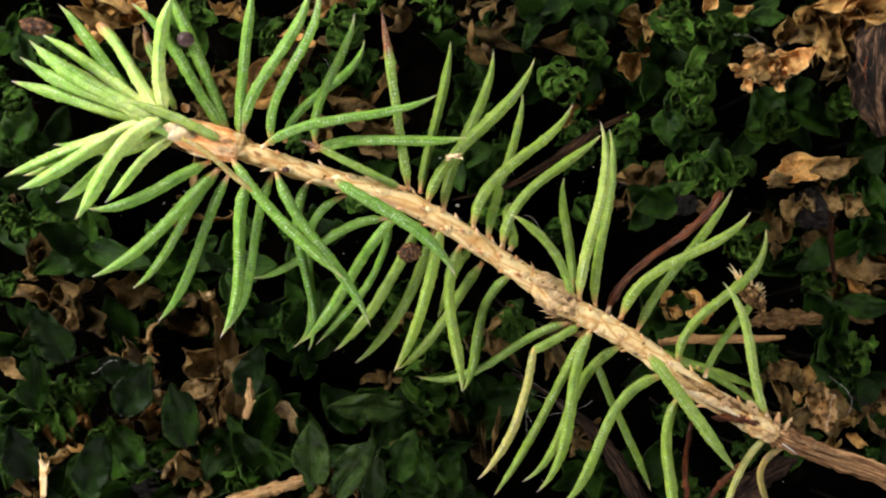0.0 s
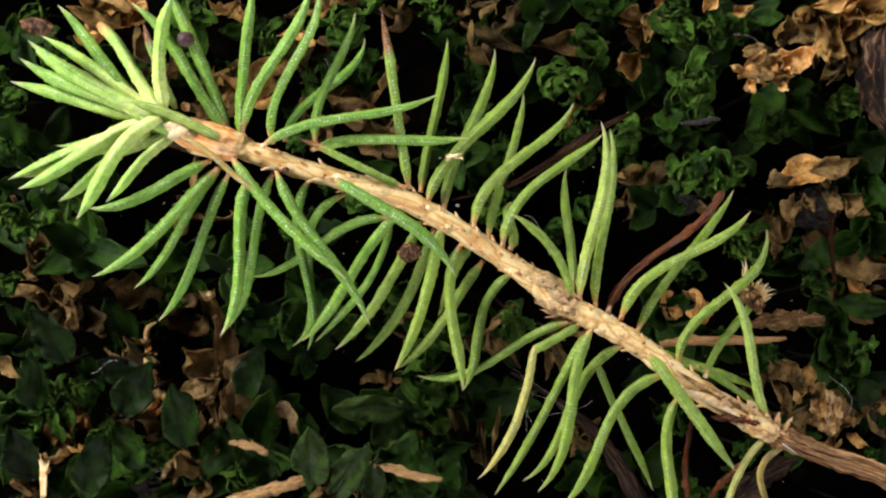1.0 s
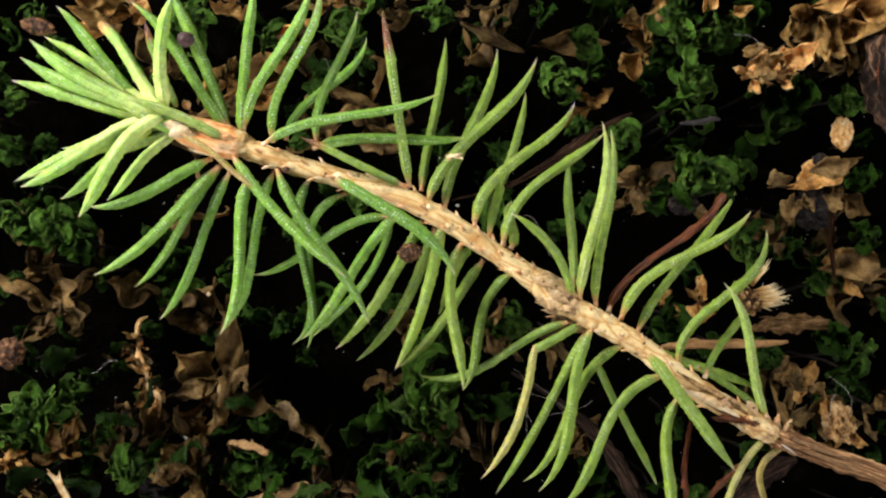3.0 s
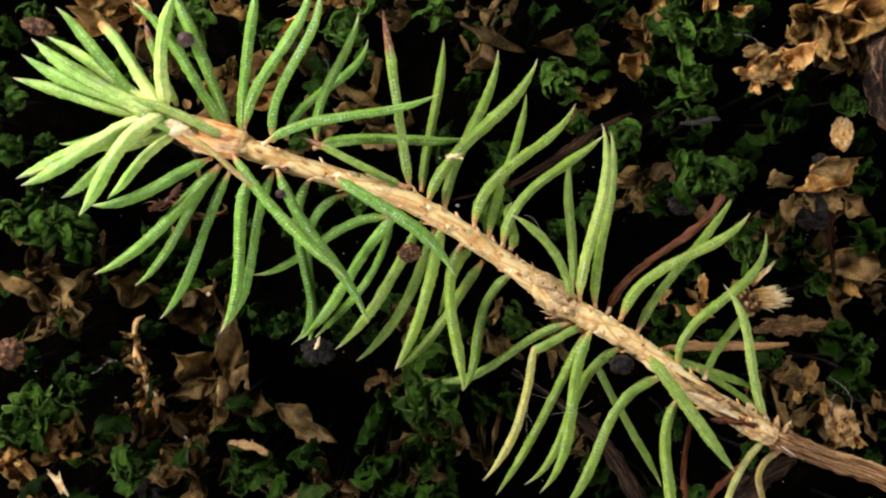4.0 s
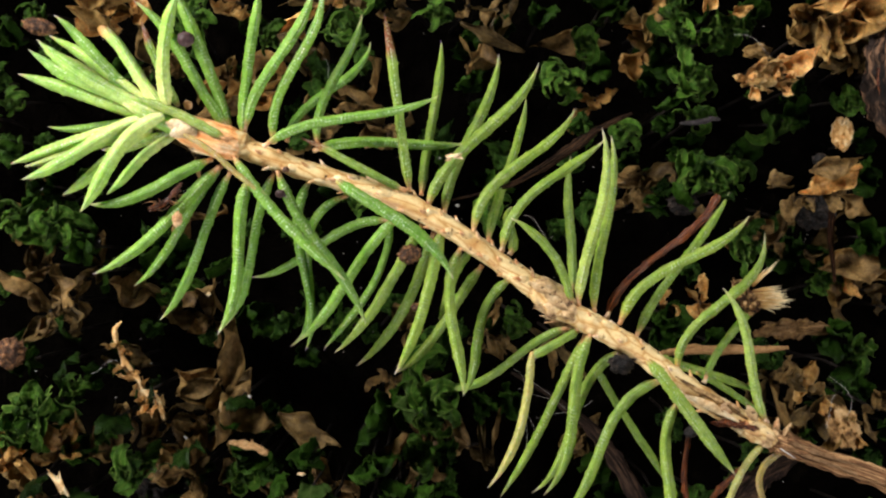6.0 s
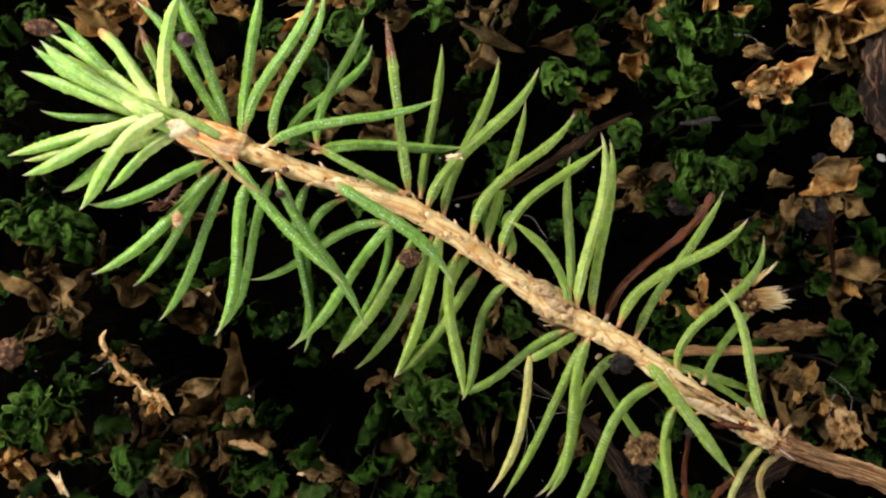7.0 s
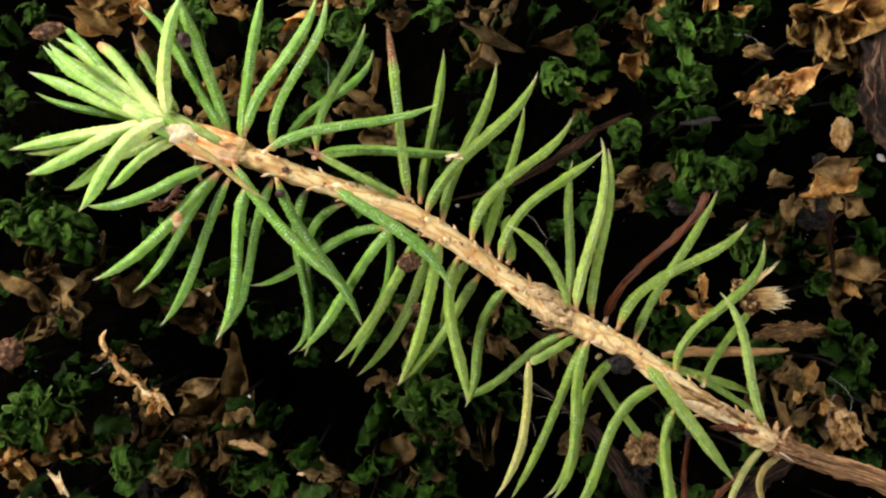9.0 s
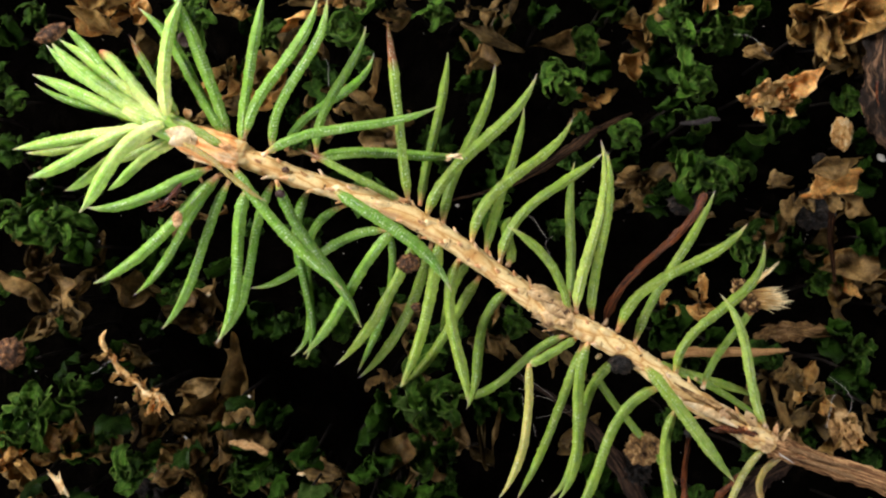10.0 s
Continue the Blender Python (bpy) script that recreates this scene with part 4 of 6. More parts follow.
needle(17.4, -12.8, 15.0, 25.0, -29.2, 4.0, -0.36, 0.25, turn=(0.8, 2.5, 5.3, 7.5, 9.3, 10.4, 11.3, 12.3), w=1.0, peg=False, m=OLIVE)
needle(26.1, -16.7, 19.0, 25.3, -31.4, 19.0, -2.11, 0.73, turn=0.0, w=1.3, arch=0.2, m=OLIVE)
needle(22.4, -11.5, 22.5, 32.0, -24.3, 22.0, 0.25, -0.12, turn=(0, 0.2, 0.6, 0.6, 0.3, 0, -0.2, 0), w=1.45, peg=False, m=OLIVE)
needle(35.7, -20.9, 20.0, 30.9, -30.1, 19.0, -1.15, -0.46, turn=0.0, w=1.0, m=YELLOW)
needle(38.4, -21.7, 19.0, 37.6, -32.2, 10.0, -4.22, 0.50, turn=0.0, w=0.8, m=TAN, peg=False)
needle(34.8, -19.2, 21.2, 29.4, -18.5, 21.1, -0.16, -0.16, turn=0.0, w=1.0, m=RUST, peg=False, arch=0.1)
needle(18.4, -6.7, 19.5, 30.6, 6.3, 21.0, 2.12, -1.46, turn=5.5, w=0.95, blunt=True, m=RUST, label="dead rust-brown needle")
needle(28.1, -19.0, 17.0, 28.3, -30.3, 14.0, -0.79, -0.82, turn=0.0, w=0.7, m=RUST, peg=False)
needle(35.8, -22.3, 16.0, 29.8, -29.6, 14.0, -0.10, -0.87, turn=0.0, w=0.75, m=RUST, peg=False)


stem_part("bark_split", [(25.6, -13.4, 21.1, 0.1), (28.0, -14.9, 21.35, 0.30), (30.5, -16.1, 21.3, 0.32), (33.6, -18.2, 21.1, 0.12)], LUMPY, "brown crack where the bark has split", sides=10, rough=0.3)
stem_part("bark_split", [(26.6, -15.5, 21.3, 0.1), (29.2, -16.6, 21.55, 0.52), (32.6, -18.4, 21.4, 0.1)], PAPER, "pale bare wood in the split", sides=12, rough=0.2, flat=0.5)
# needle cushions: low ridges that run down the bark, each ending in a bare peg where a needle has dropped
rng = random.Random(31)
turn = 0.0
for stem, nodes, first, last, gap in ((upper_stem, STEM_UPPER, 2.4, 3.0, 0.66), (lower_stem, STEM_LOWER, 4.6, 2.5, 0.80)):
    pts, radii = blend_path(nodes, 14)
    dist = [0.0]
    for i in range(1, len(pts)):
        dist.append(dist[-1] + (pts[i] - pts[i - 1]).length / MM)

    def on_stem(q):
        i = 0
        while i < len(dist) - 2 and dist[i + 1] < q:
            i += 1
        k = (q - dist[i]) / (dist[i + 1] - dist[i])
        return pts[i].lerp(pts[i + 1], k), radii[i] * (1 - k) + radii[i + 1] * k, (pts[i + 1] - pts[i]).normalized()

    q = first
    while q < dist[-1] - last:
        q += gap * rng.uniform(0.8, 1.2)
        turn += radians(137.5 + rng.uniform(-8, 8))
        if math.sin(turn) < -0.35:
            continue
        run, line, wide = rng.uniform(1.4, 2.3), [], []
        for k in range(8):
            e = k / 7
            p, r, d = on_stem(min(q + run * e, dist[-1]))
            side = d.cross(Vector((0, 0, 1))).normalized()
            out = side * math.cos(turn + 0.10 * k) + side.cross(d) * math.sin(turn + 0.10 * k)
            w = (0.38, 0.56, 0.64, 0.64, 0.58, 0.48, 0.34, 0.12)[k] * rng.uniform(0.85, 1.15)
            line.append(p + out * (r - (w - 0.15 * (1 - 0.9 * e)) * MM) - SHOOT)
            wide.append(w * MM)
        part("needle_cushion", tube(line, wide, 12, 1.0, 0.06, turn), PADBARK, stem)
        p, r, d = on_stem(q)
        side = d.cross(Vector((0, 0, 1))).normalized()
        out = side * math.cos(turn) + side.cross(d) * math.sin(turn)
        ln = rng.uniform(0.4, 1.15)
        a = p + out * (r - 0.1 * MM) - SHOOT
        b = a + (out * 0.6 - d * 0.6) * ln * MM
        part("needle_peg", tube([a + d * 0.3 * MM, a, a * 0.5 + b * 0.5 + out * 0.06 * MM, b], [0.26 * MM, 0.24 * MM, 0.15 * MM, 0.06 * MM], 8, 1.0, 0.2, turn), rng.choice((SCALE, SCALE, BARK)), stem)

# ---- the dead branch from which the shoot grows ----
pts, radii = blend_path([(35.6, -19.9, 19.6, 0.7), (37.2, -20.7, 19.7, 1.15), (38.9, -21.4, 19.6, 1.2), (43.0, -23.1, 19.5, 1.05), (48.0, -24.9, 19.5, 1.1), (56.6, -28.8, 18.0, 1.25), (75.1, -36.6, 6.0, 1.4), (106.8, -49.2, -26.0, 1.6)], 16)
dead_branch = thing("dead_branch", finish(tube(pts, radii, 44, 1.0, 0.16, 5.0, furrow=0.30), "dead_branch", OLDBARK), "weathered brown woody branch carrying the spruce shoot", "branch")
for i, nodes in enumerate((
    [(37.4, -20.4, 20.6, 0.1), (39.6, -21.2, 20.8, 0.28), (43.0, -22.6, 20.6, 0.24), (46.5, -23.7, 20.5, 0.05)],
    [(37.9, -21.5, 20.7, 0.1), (40.8, -22.5, 20.7, 0.22), (45.9, -24.5, 20.5, 0.2), (50.9, -26.3, 20.3, 0.05)])):
    pts, radii = blend_path(nodes, 10)
    part("bark_strip", tube(pts, radii, 12, 0.6, 0.25, i + 3.0, furrow=0.4), STRIPBARK, dead_branch, "lifted paler strip of bark")
pts, radii = blend_path([(37.3, -21.4, 20.9, 0.03), (38.2, -22.0, 21.0, 0.08), (39.0, -22.6, 20.9, 0.02)], 8)
part("crack", tube(pts, radii, 10, 0.6, 0.2, 9.0), HAIR, dead_branch, "white splintered crack")
FAR = Vector((56.6, -28.8, 18.0)) * MM
KEYED.append((dead_branch, [(t, Matrix.Translation(FAR + Vector((x * 0.6, y * 0.35, 0)) * MM) @ pose(0, 0, 0, 0, 0, -1.75 * y) @ Matrix.Translation(-FAR)) for t, (x, y, r) in zip(TIMES, DRIFT)]))


# ---- moss ----
def sheet(count_, mat, name, length, width, fold, curl, ruffle, twist=0.0, seed0=0, point=1.0, roll=0.0, frill=0.0):
    made = []
    for i in range(count_):
        r = random.Random(i + seed0)
        made.append(leaf_mesh(name, mat, length * r.uniform(0.85, 1.15), width * r.uniform(0.85, 1.15), fold * r.uniform(0.5, 1.5), curl * r.uniform(0.5, 1.5), ruffle * r.uniform(0.7, 1.3), i * 1.37 + seed0, twist * r.uniform(-1, 1), nl=26 if roll and frill else 38 if frill else 14, nw=10 if roll else 6 if frill else 8, point=point, frill=frill, waves=21 if roll else 32, roll=roll * r.uniform(0.4, 1.5)))
    return made


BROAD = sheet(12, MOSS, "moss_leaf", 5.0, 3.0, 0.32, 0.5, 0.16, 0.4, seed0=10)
CRISP = sheet(8, CURLY, "moss_leaf", 4.0, 1.9, 0.35, 2.0, 0.3, 1.5, seed0=30, frill=0.4)
for i in range(16):
    r = random.Random(i + 300)
    CRISP.append(crisped_mesh("moss_leaf", CURLY, r.uniform(3.6, 5.8), r.uniform(1.0, 1.7), r.choice((-1, 1)) * r.uniform(2.4, 5.6), i * 2.31 + 4))
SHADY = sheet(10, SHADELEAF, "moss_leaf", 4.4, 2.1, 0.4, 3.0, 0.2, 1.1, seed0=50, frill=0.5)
TANNED = sheet(16, DRY, "moss_leaf", 6.4, 3.4, 0.45, 1.7, 0.22, 1.9, seed0=70, roll=1.3, frill=0.06)
RUSTY = sheet(12, RUSTLEAF, "moss_leaf", 5.8, 3.5, 0.5, 2.0, 0.16, 1.9, seed0=90, roll=1.5, frill=0.10)
# Stalks painted near black to vanish into the dark below the leaves.
STALKS = [finish(tube([Vector((0, 0, -30 * MM)), Vector((0.3 * MM, 0.2 * MM, -9 * MM)), Vector((0, 0, 0.6 * MM))], [0.2 * MM, 0.2 * MM, 0.15 * MM], 6), "stalk", mat) for mat in (NEARBLACK, NEARBLACK)]


def moss_shoot(x, y, z, leaves, meshes, opened, closed, size, rng, label, start=0.6, end=3.6, dead=False, lean=0.0, around=360.0, az0=None):
    """An upright moss shoot; its leaves turn from opened to closed degrees of rise while it dries."""
    root = tagged(new("moss_shoot"), label, "moss", "moss shoots")
    root.matrix_basis = pose(x * MM, y * MM, z * MM, lean * rng.uniform(-1, 1), lean * rng.uniform(-1, 1), 0)
    part("stalk", STALKS[1 if dead else 0], None, root)
    az = rng.uniform(0, 360) if az0 is None else az0
    for i in range(leaves):
        level = i / leaves
        az += 137.5 if around == 360 else around / leaves
        ob = part("leaf", rng.choice(meshes), None, root)
        k = size * (rng.uniform(0.55, 1.3) if dead else rng.uniform(0.6, 1.3) * (1.05 - 0.35 * level))
        ob.scale = (k, k, k)
        lift = 38 * level + (rng.uniform(-35, 30) if dead else rng.uniform(-22, 22))
        h = (-2.0 + 2.4 * level) * size * MM
        a, b = az + rng.uniform(-45, 45) * (1 if dead else 0.7), rng.uniform(-60, 60) * (1 if dead else 0.9 if meshes is CRISP else 0.6)

        def at(e, extra=0.0):
            return Matrix.Translation((0, 0, h)) @ pose(0, 0, 0, 0, 0, a + extra) @ pose(0, 0, 0, 0, -e, 0) @ pose(0, 0, 0, b + extra * 0.6)

        ob.matrix_basis = at(opened + lift) @ Matrix.Diagonal((k, k, k, 1))
        if abs(closed - opened) > 1:
            t0 = start + rng.uniform(0, 0.6)
            t1 = end + rng.uniform(-0.7, 1.0)
            e0, e1, s = opened + lift, closed + lift * 0.4, rng.uniform(-25, 25)
            KEYED.append((ob, [(0, at(e0)), (t0, at(e0 + 0.04 * (e1 - e0))), (0.5 * (t0 + t1), at(0.5 * (e0 + e1), 0.5 * s)), (t1, at(e1, s)), (10, at(e1 + 0.03 * (e1 - e0), s))]))
    return root


FRESH = "dark green broad-leaved moss shoot that folds up as it dries"
CURLED = "crisp curled green moss shoot on dark soil"
DEAD = "dead tan moss shoot with shrivelled leaves"


def fresh(x, y, z, size=1.0, leaves=5, seed=0, **more):
    return moss_shoot(x, y, z, leaves, BROAD, 8, 84, size, random.Random(seed), FRESH, **more)


def curled(x, y, z, size=1.0, leaves=16, seed=0, **more):
    return moss_shoot(x, y, z, leaves * 5 // 3, CRISP, 18, 38, size, random.Random(seed), CURLED, lean=6, **more)


def dead(x, y, z, size=1.0, leaves=6, seed=0, meshes=None, **more):
    return moss_shoot(x, y, z, leaves, meshes or TANNED, 14, 20, size, random.Random(seed), DEAD, dead=True, lean=7, **more)


def rises(root, dz, t0, t1):
    """Pressed down by the wet leaves above it until t0, up by t1."""
    here = root.matrix_basis.copy()
    low = Matrix.Translation((0, 0, -dz * MM)) @ here
    KEYED.append((root, [(0, low), (t0, low), (t1, here), (10, here)]))


def sinks(root, dx, dy, dz, t0, t1, low=0.0):
    """Rises by low mm as the leaves above it dry, stands until t0, has slumped by t1."""
    here = root.matrix_basis.copy()
    under, down = Matrix.Translation((0, 0, -low * MM)) @ here, Matrix.Translation(Vector((dx, dy, dz)) * MM) @ here
    KEYED.append((root, [(0, under), (0.9, under), (3.4, here), (t0, here), (t1, down), (10, down)]))


# shoots one can tell apart
rises(curled(-47.8, -18.8, 9.0, 1.6, 18, 9), 9, 0.8, 3.0)
rises(curled(-50.8, -21.4, 7.0, 1.1, 14, 201), 9, 0.8, 3.0)
curled(-44.6, -17.6, 3.5, 0.9, 12, 19)
curled(-50.8, 3.1, 4.5, 1.1, 14, 8)
rises(curled(-46.4, 2.6, 5.0, 1.45, 17, 18), 8, 0.2, 2.2)
curled(-53.4, -4.1, 1.5, 0.9, 12, 17)
rises(curled(-36.9, -26.5, 6.0, 1.25, 16, 11), 7, 1.0, 3.6)
curled(-24.2, -27.0, 2.5, 0.9, 12, 101)
rises(curled(-2.0, -18.5, 5.0, 1.6, 18, 10), 6, 1.0, 3.4)
curled(-3.1, -25.4, -1.5, 1.1, 12, 102)
curled(29.8, 19.4, 7.5, 1.35, 16, 1)
curled(14.7, 20.5, 3.5, 1.05, 13, 16)
curled(30.6, 8.8, 6.5, 1.4, 15, 5)
curled(34.7, 9.7, 2.5, 0.9, 12, 103)
curled(21.9, 13.8, 6.5, 0.8, 11, 3)
curled(28.1, 26.1, 5.0, 1.2, 15, 7)
curled(32.4, 25.5, 6.0, 0.9, 14, 211)
curled(27.9, 29.0, 4.0, 1.0, 13, 212)
curled(34.3, 26.5, 4.5, 1.2, 13, 2)
curled(16.7, 24.8, 4.5, 0.9, 12, 4)
curled(-29.9, 27.7, 3.5, 1.1, 13, 13)
curled(-11.9, 27.0, 3.5, 1.35, 15, 12)
curled(-1.0, 28.5, 2.5, 0.9, 12, 15)
curled(9.1, -9.3, -0.5, 1.0, 12, 104)
curled(40.1, 14.8, 2.5, 0.9, 12, 105)
curled(49.0, -12.4, 5.5, 1.0, 13, 14)
curled(49.9, 18.1, 0.5, 0.9, 12, 106)
curled(52.8, 24.7, 2.5, 0.7, 11, 107)
curled(30.7, 16.2, 1.5, 0.8, 11, 108)
curled(-21.1, 26.1, -0.5, 0.8, 11, 109)
curled(-53.1, 17.8, -0.5, 0.8, 11, 110)
curled(-50.1, 29.2, -2.5, 1.0, 11, 111)
curled(36.5, 0.7, 3.5, 1.1, 13, 112)
curled(46.5, -4.1, -1.5, 1.0, 12, 113)
curled(-13.0, -9.5, -4.5, 1.0, 12, 114)
curled(-34.3, -5.6, -9.5, 1.0, 12, 115)
curled(-16.3, -30.4, -10.5, 0.8, 12, 116)
curled(6.0, 5.3, -2.5, 1.0, 12, 117)
curled(-40.9, -22.6, 1.5, 0.8, 12, 118)
curled(-10.2, 6.4, -4.5, 1.0, 12, 119)
fresh(-15.2, -23.8, 9.0, 1.25, 4, 21)
fresh(-8.9, -25.9, 8.0, 1.4, 4, 22)
fresh(-42.9, 0.1, 5.0, 1.6, 4, 23)
fresh(-49.9, -13.5, 4.0, 1.5, 4, 24)
fresh(-23.7, -25.5, 1.0, 1.5, 5, 25)
fresh(-43.3, -24.9, 0.0, 1.4, 5, 26)
fresh(0.4, -24.8, 1.0, 1.5, 5, 27)
fresh(-17.0, -8.3, -1.0, 1.4, 5, 28)
fresh(11.5, 28.0, 6.0, 1.4, 4, 29)
fresh(46.4, -10.1, 5.0, 1.3, 5, 30)
fresh(27.2, 15.2, 2.0, 1.1, 5, 31)
fresh(25.4, 5.1, 5.0, 1.1, 3, 32)
fresh(51.0, 1.4, 3.0, 1.4, 5, 33)
fresh(-39.4, -14.1, -5.0, 1.4, 5, 34)
fresh(-30.5, -27.4, -3.0, 1.4, 5, 35)
fresh(20.3, 28.6, 2.0, 1.3, 4, 36)
fresh(-6.4, -19.1, 3.0, 1.4, 4, 37)
fresh(-53.0, 26.4, 0.0, 1.4, 5, 38)
fresh(42.7, 19.5, 0.0, 1.3, 5, 39)
fresh(27.9, -8.4, -3.0, 1.4, 5, 40)
fresh(-53.0, -22.1, 0.0, 1.4, 5, 120)
fresh(-5.7, -29.3, 3.0, 1.4, 5, 121)
fresh(4.6, -19.6, -3.0, 1.4, 5, 122)
fresh(37.3, 28.1, 3.0, 1.2, 4, 123)
fresh(-49.3, 7.7, 1.0, 1.3, 5, 124)
fresh(51.0, 8.4, 0.0, 1.3, 5, 125)
dead(-49.2, -2.0, -3.0, 1.5, 4, 41)
rises(dead(-47.6, -7.5, 2.0, 1.4, 5, 42), 6, 0.9, 3.4)
dead(-46.5, -6.3, -5.0, 1.0, 4, 44)
sinks(dead(-27.0, -16.2, 0.0, 1.7, 5, 43), 0.4, -4.6, -2.0, 5.3, 6.8, 6)
sinks(dead(-29.7, -19.5, -2.0, 1.5, 4, 143), 1.0, -3.0, -2.0, 5.3, 6.8)
rises(dead(-39.5, -21.4, 0.0, 1.1, 5, 202), 6, 0.9, 3.4)
rises(dead(-35.5, -23.3, -1.0, 1.1, 5, 203), 6, 0.9, 3.4)
rises(dead(-30.1, -24.2, 0.0, 1.1, 4, 47), 6, 0.9, 3.4)
rises(dead(-29.7, -27.3, 5.0, 1.2, 6, 144), 6, 0.9, 3.4)
rises(dead(-45.9, -24.3, 5.0, 1.3, 6, 48, RUSTY), 6, 0.9, 3.4)
rises(dead(-51.1, -25.2, 6.0, 1.3, 6, 49, RUSTY), 6, 0.9, 3.4)
dead(-50.9, -30.2, -3.0, 1.2, 4, 145)
dead(-38.6, -13.9, -1.0, 1.0, 4, 146)
dead(-13.6, -29.5, -3.0, 1.0, 4, 148)
dead(5.4, -10.6, -5.0, 1.3, 4, 64)
dead(3.3, -24.7, -4.0, 1.2, 3, 149)
dead(41.1, -16.0, -4.0, 1.2, 5, 51)
dead(43.3, -21.0, -3.0, 1.2, 4, 150)
dead(53.4, -19.8, -1.0, 1.0, 4, 68)
dead(44.2, 26.8, 7.0, 1.6, 6, 55, RUSTY)
dead(49.6, 24.0, 3.0, 1.5, 5, 56)
dead(50.6, 28.2, 7.0, 1.4, 5, 151)
dead(25.8, 28.9, -3.0, 1.2, 5, 57, RUSTY)
dead(25.2, 24.8, -4.0, 1.1, 4, 152, RUSTY)
dead(19.9, 19.5, -14.0, 1.0, 4, 153, RUSTY)
dead(25.4, 9.4, -6.0, 1.1, 4, 154)
dead(5.4, 26.8, -6.0, 1.6, 3, 59)
dead(-42.1, 29.0, -1.0, 1.5, 6, 60, RUSTY)
dead(-39.0, 29.6, -3.0, 1.1, 5, 155, RUSTY)
dead(-27.3, 21.4, -5.0, 1.3, 5, 61, RUSTY)
dead(-24.3, 20.0, -6.0, 1.4, 6, 301, RUSTY)
dead(-28.5, 18.3, -8.0, 1.2, 5, 302)
dead(-20.6, 24.5, -8.0, 1.2, 5, 303, RUSTY)
dead(-7.6, 15.6, -8.0, 1.2, 5, 304)
dead(-9.7, 18.1, -8.0, 1.3, 4, 62)
dead(-17.2, 22.8, -8.0, 1.3, 4, 63)
dead(-4.5, 29.8, -2.0, 1.1, 4, 69)
dead(3.2, 30.0, -1.0, 0.9, 3, 156)
dead(-25.6, 30.7, -3.0, 0.9, 4, 157, RUSTY)
dead(-13.9, 30.2, -2.0, 0.8, 4, 158, RUSTY)
dead(27.7, -7.3, -2.0, 0.75, 3, 65, RUSTY)
dead(30.8, -6.4, 5.0, 0.9, 5, 66, RUSTY)
dead(42.1, 1.5, -4.0, 1.1, 4, 67)
dead(50.4, -2.0, -3.0, 1.3, 4, 159, RUSTY)
dead(-30.1, -8.7, -10.0, 1.2, 4, 160)
dead(30.3, 5.8, -5.0, 0.9, 3, 161)



def broad_leaf(x, y, z, length, width, az, rise, seed, start=0.5, end=3.4, mat=MOSS):
    """One large fresh leaf on its shoot; it folds up as it dries."""
    root = tagged(new("moss_shoot"), "large fresh green moss leaf that folds up as it dries", "moss", "moss shoots")
    root.location = Vector((x, y, z)) * MM
    part("stalk", STALKS[0], None, root)
    leaf = part("leaf", leaf_mesh("moss_leaf", mat, length, width, 0.34, 0.55, 0.2, seed, 0.3, nl=22, nw=10), None, root)

    def at(e, q):
        return pose(0, 0, 0, 0, 0, az + q) @ pose(0, 0, 0, 0, -e, 0)

    KEYED.append((leaf, [(0, at(rise, 0)), (start, at(rise + 3, 0)), (0.5 * (start + end), at(rise + 38, 6)), (end, at(86, 14)), (10, at(88, 15))]))


broad_leaf(-15.0, -27.3, 11.0, 8.0, 5.0, 92, 6, 1.1, mat=FRESHLEAF)
broad_leaf(-12.6, -28.7, 11.0, 8.8, 4.4, 58, 6, 2.3, mat=FRESHLEAF)
broad_leaf(-4.7, -18.7, 8.0, 9.2, 4.0, 178, 4, 3.1, mat=FRESHLEAF)
broad_leaf(-8.6, -29.6, 8.0, 6.0, 4.0, 80, 6, 41.1, 1.4, 3.6, FRESHLEAF)
broad_leaf(-3.0, -28.2, 6.0, 7.0, 4.6, 100, 6, 42.3, 1.6, 3.8)
broad_leaf(-5.6, -27.4, 7.0, 7.0, 4.4, 70, 6, 43.7, 1.6, 3.8)
broad_leaf(-40.6, -2.7, 3.0, 6.2, 5.2, 145, 4, 4.7)
broad_leaf(-49.0, -19.2, 5.0, 8.6, 4.4, 85, 10, 5.9, 0.8, 2.8)
broad_leaf(-20.4, -27.9, 3.0, 8.6, 5.2, 128, 6, 6.1)
broad_leaf(-53.9, -25.2, 3.0, 6.5, 4.4, 35, 8, 7.7, 1.2, 3.4)
broad_leaf(-36.7, -26.7, 2.0, 6.6, 4.4, 120, 6, 8.3, 1.4, 3.6)
broad_leaf(12.0, 32.4, 4.0, 6.2, 6.0, 270, 6, 9.1, 0.2, 1.6)
broad_leaf(27.8, 6.0, 5.0, 5.4, 4.8, 195, 4, 10.3, 0.2, 1.6)
broad_leaf(27.1, 16.8, 3.0, 4.6, 4.2, 268, 4, 11.9, 0.2, 2.0)
broad_leaf(33.0, 6.8, 5.0, 6.8, 3.4, 95, 10, 12.7, 0.2, 2.4)
broad_leaf(47.6, -14.2, 4.0, 6.4, 5.2, 100, 6, 13.1, 1.5, 3.4)
broad_leaf(54.2, -7.2, 1.0, 8.0, 3.6, 176, 4, 14.9, 1.5, 3.8)
broad_leaf(53.5, -0.6, 1.0, 6.5, 4.0, 120, 6, 15.3, 0.4, 2.0)
broad_leaf(-2.7, -30.8, 2.0, 7.0, 4.6, 85, 6, 16.7, 1.6, 3.6)
broad_leaf(-1.7, -15.4, -3.0, 7.5, 5.0, 255, 4, 17.3, 1.6, 3.6)
broad_leaf(-13.0, -8.4, -4.0, 7.5, 5.2, 170, 2, 18.9, 1.2, 3.2)
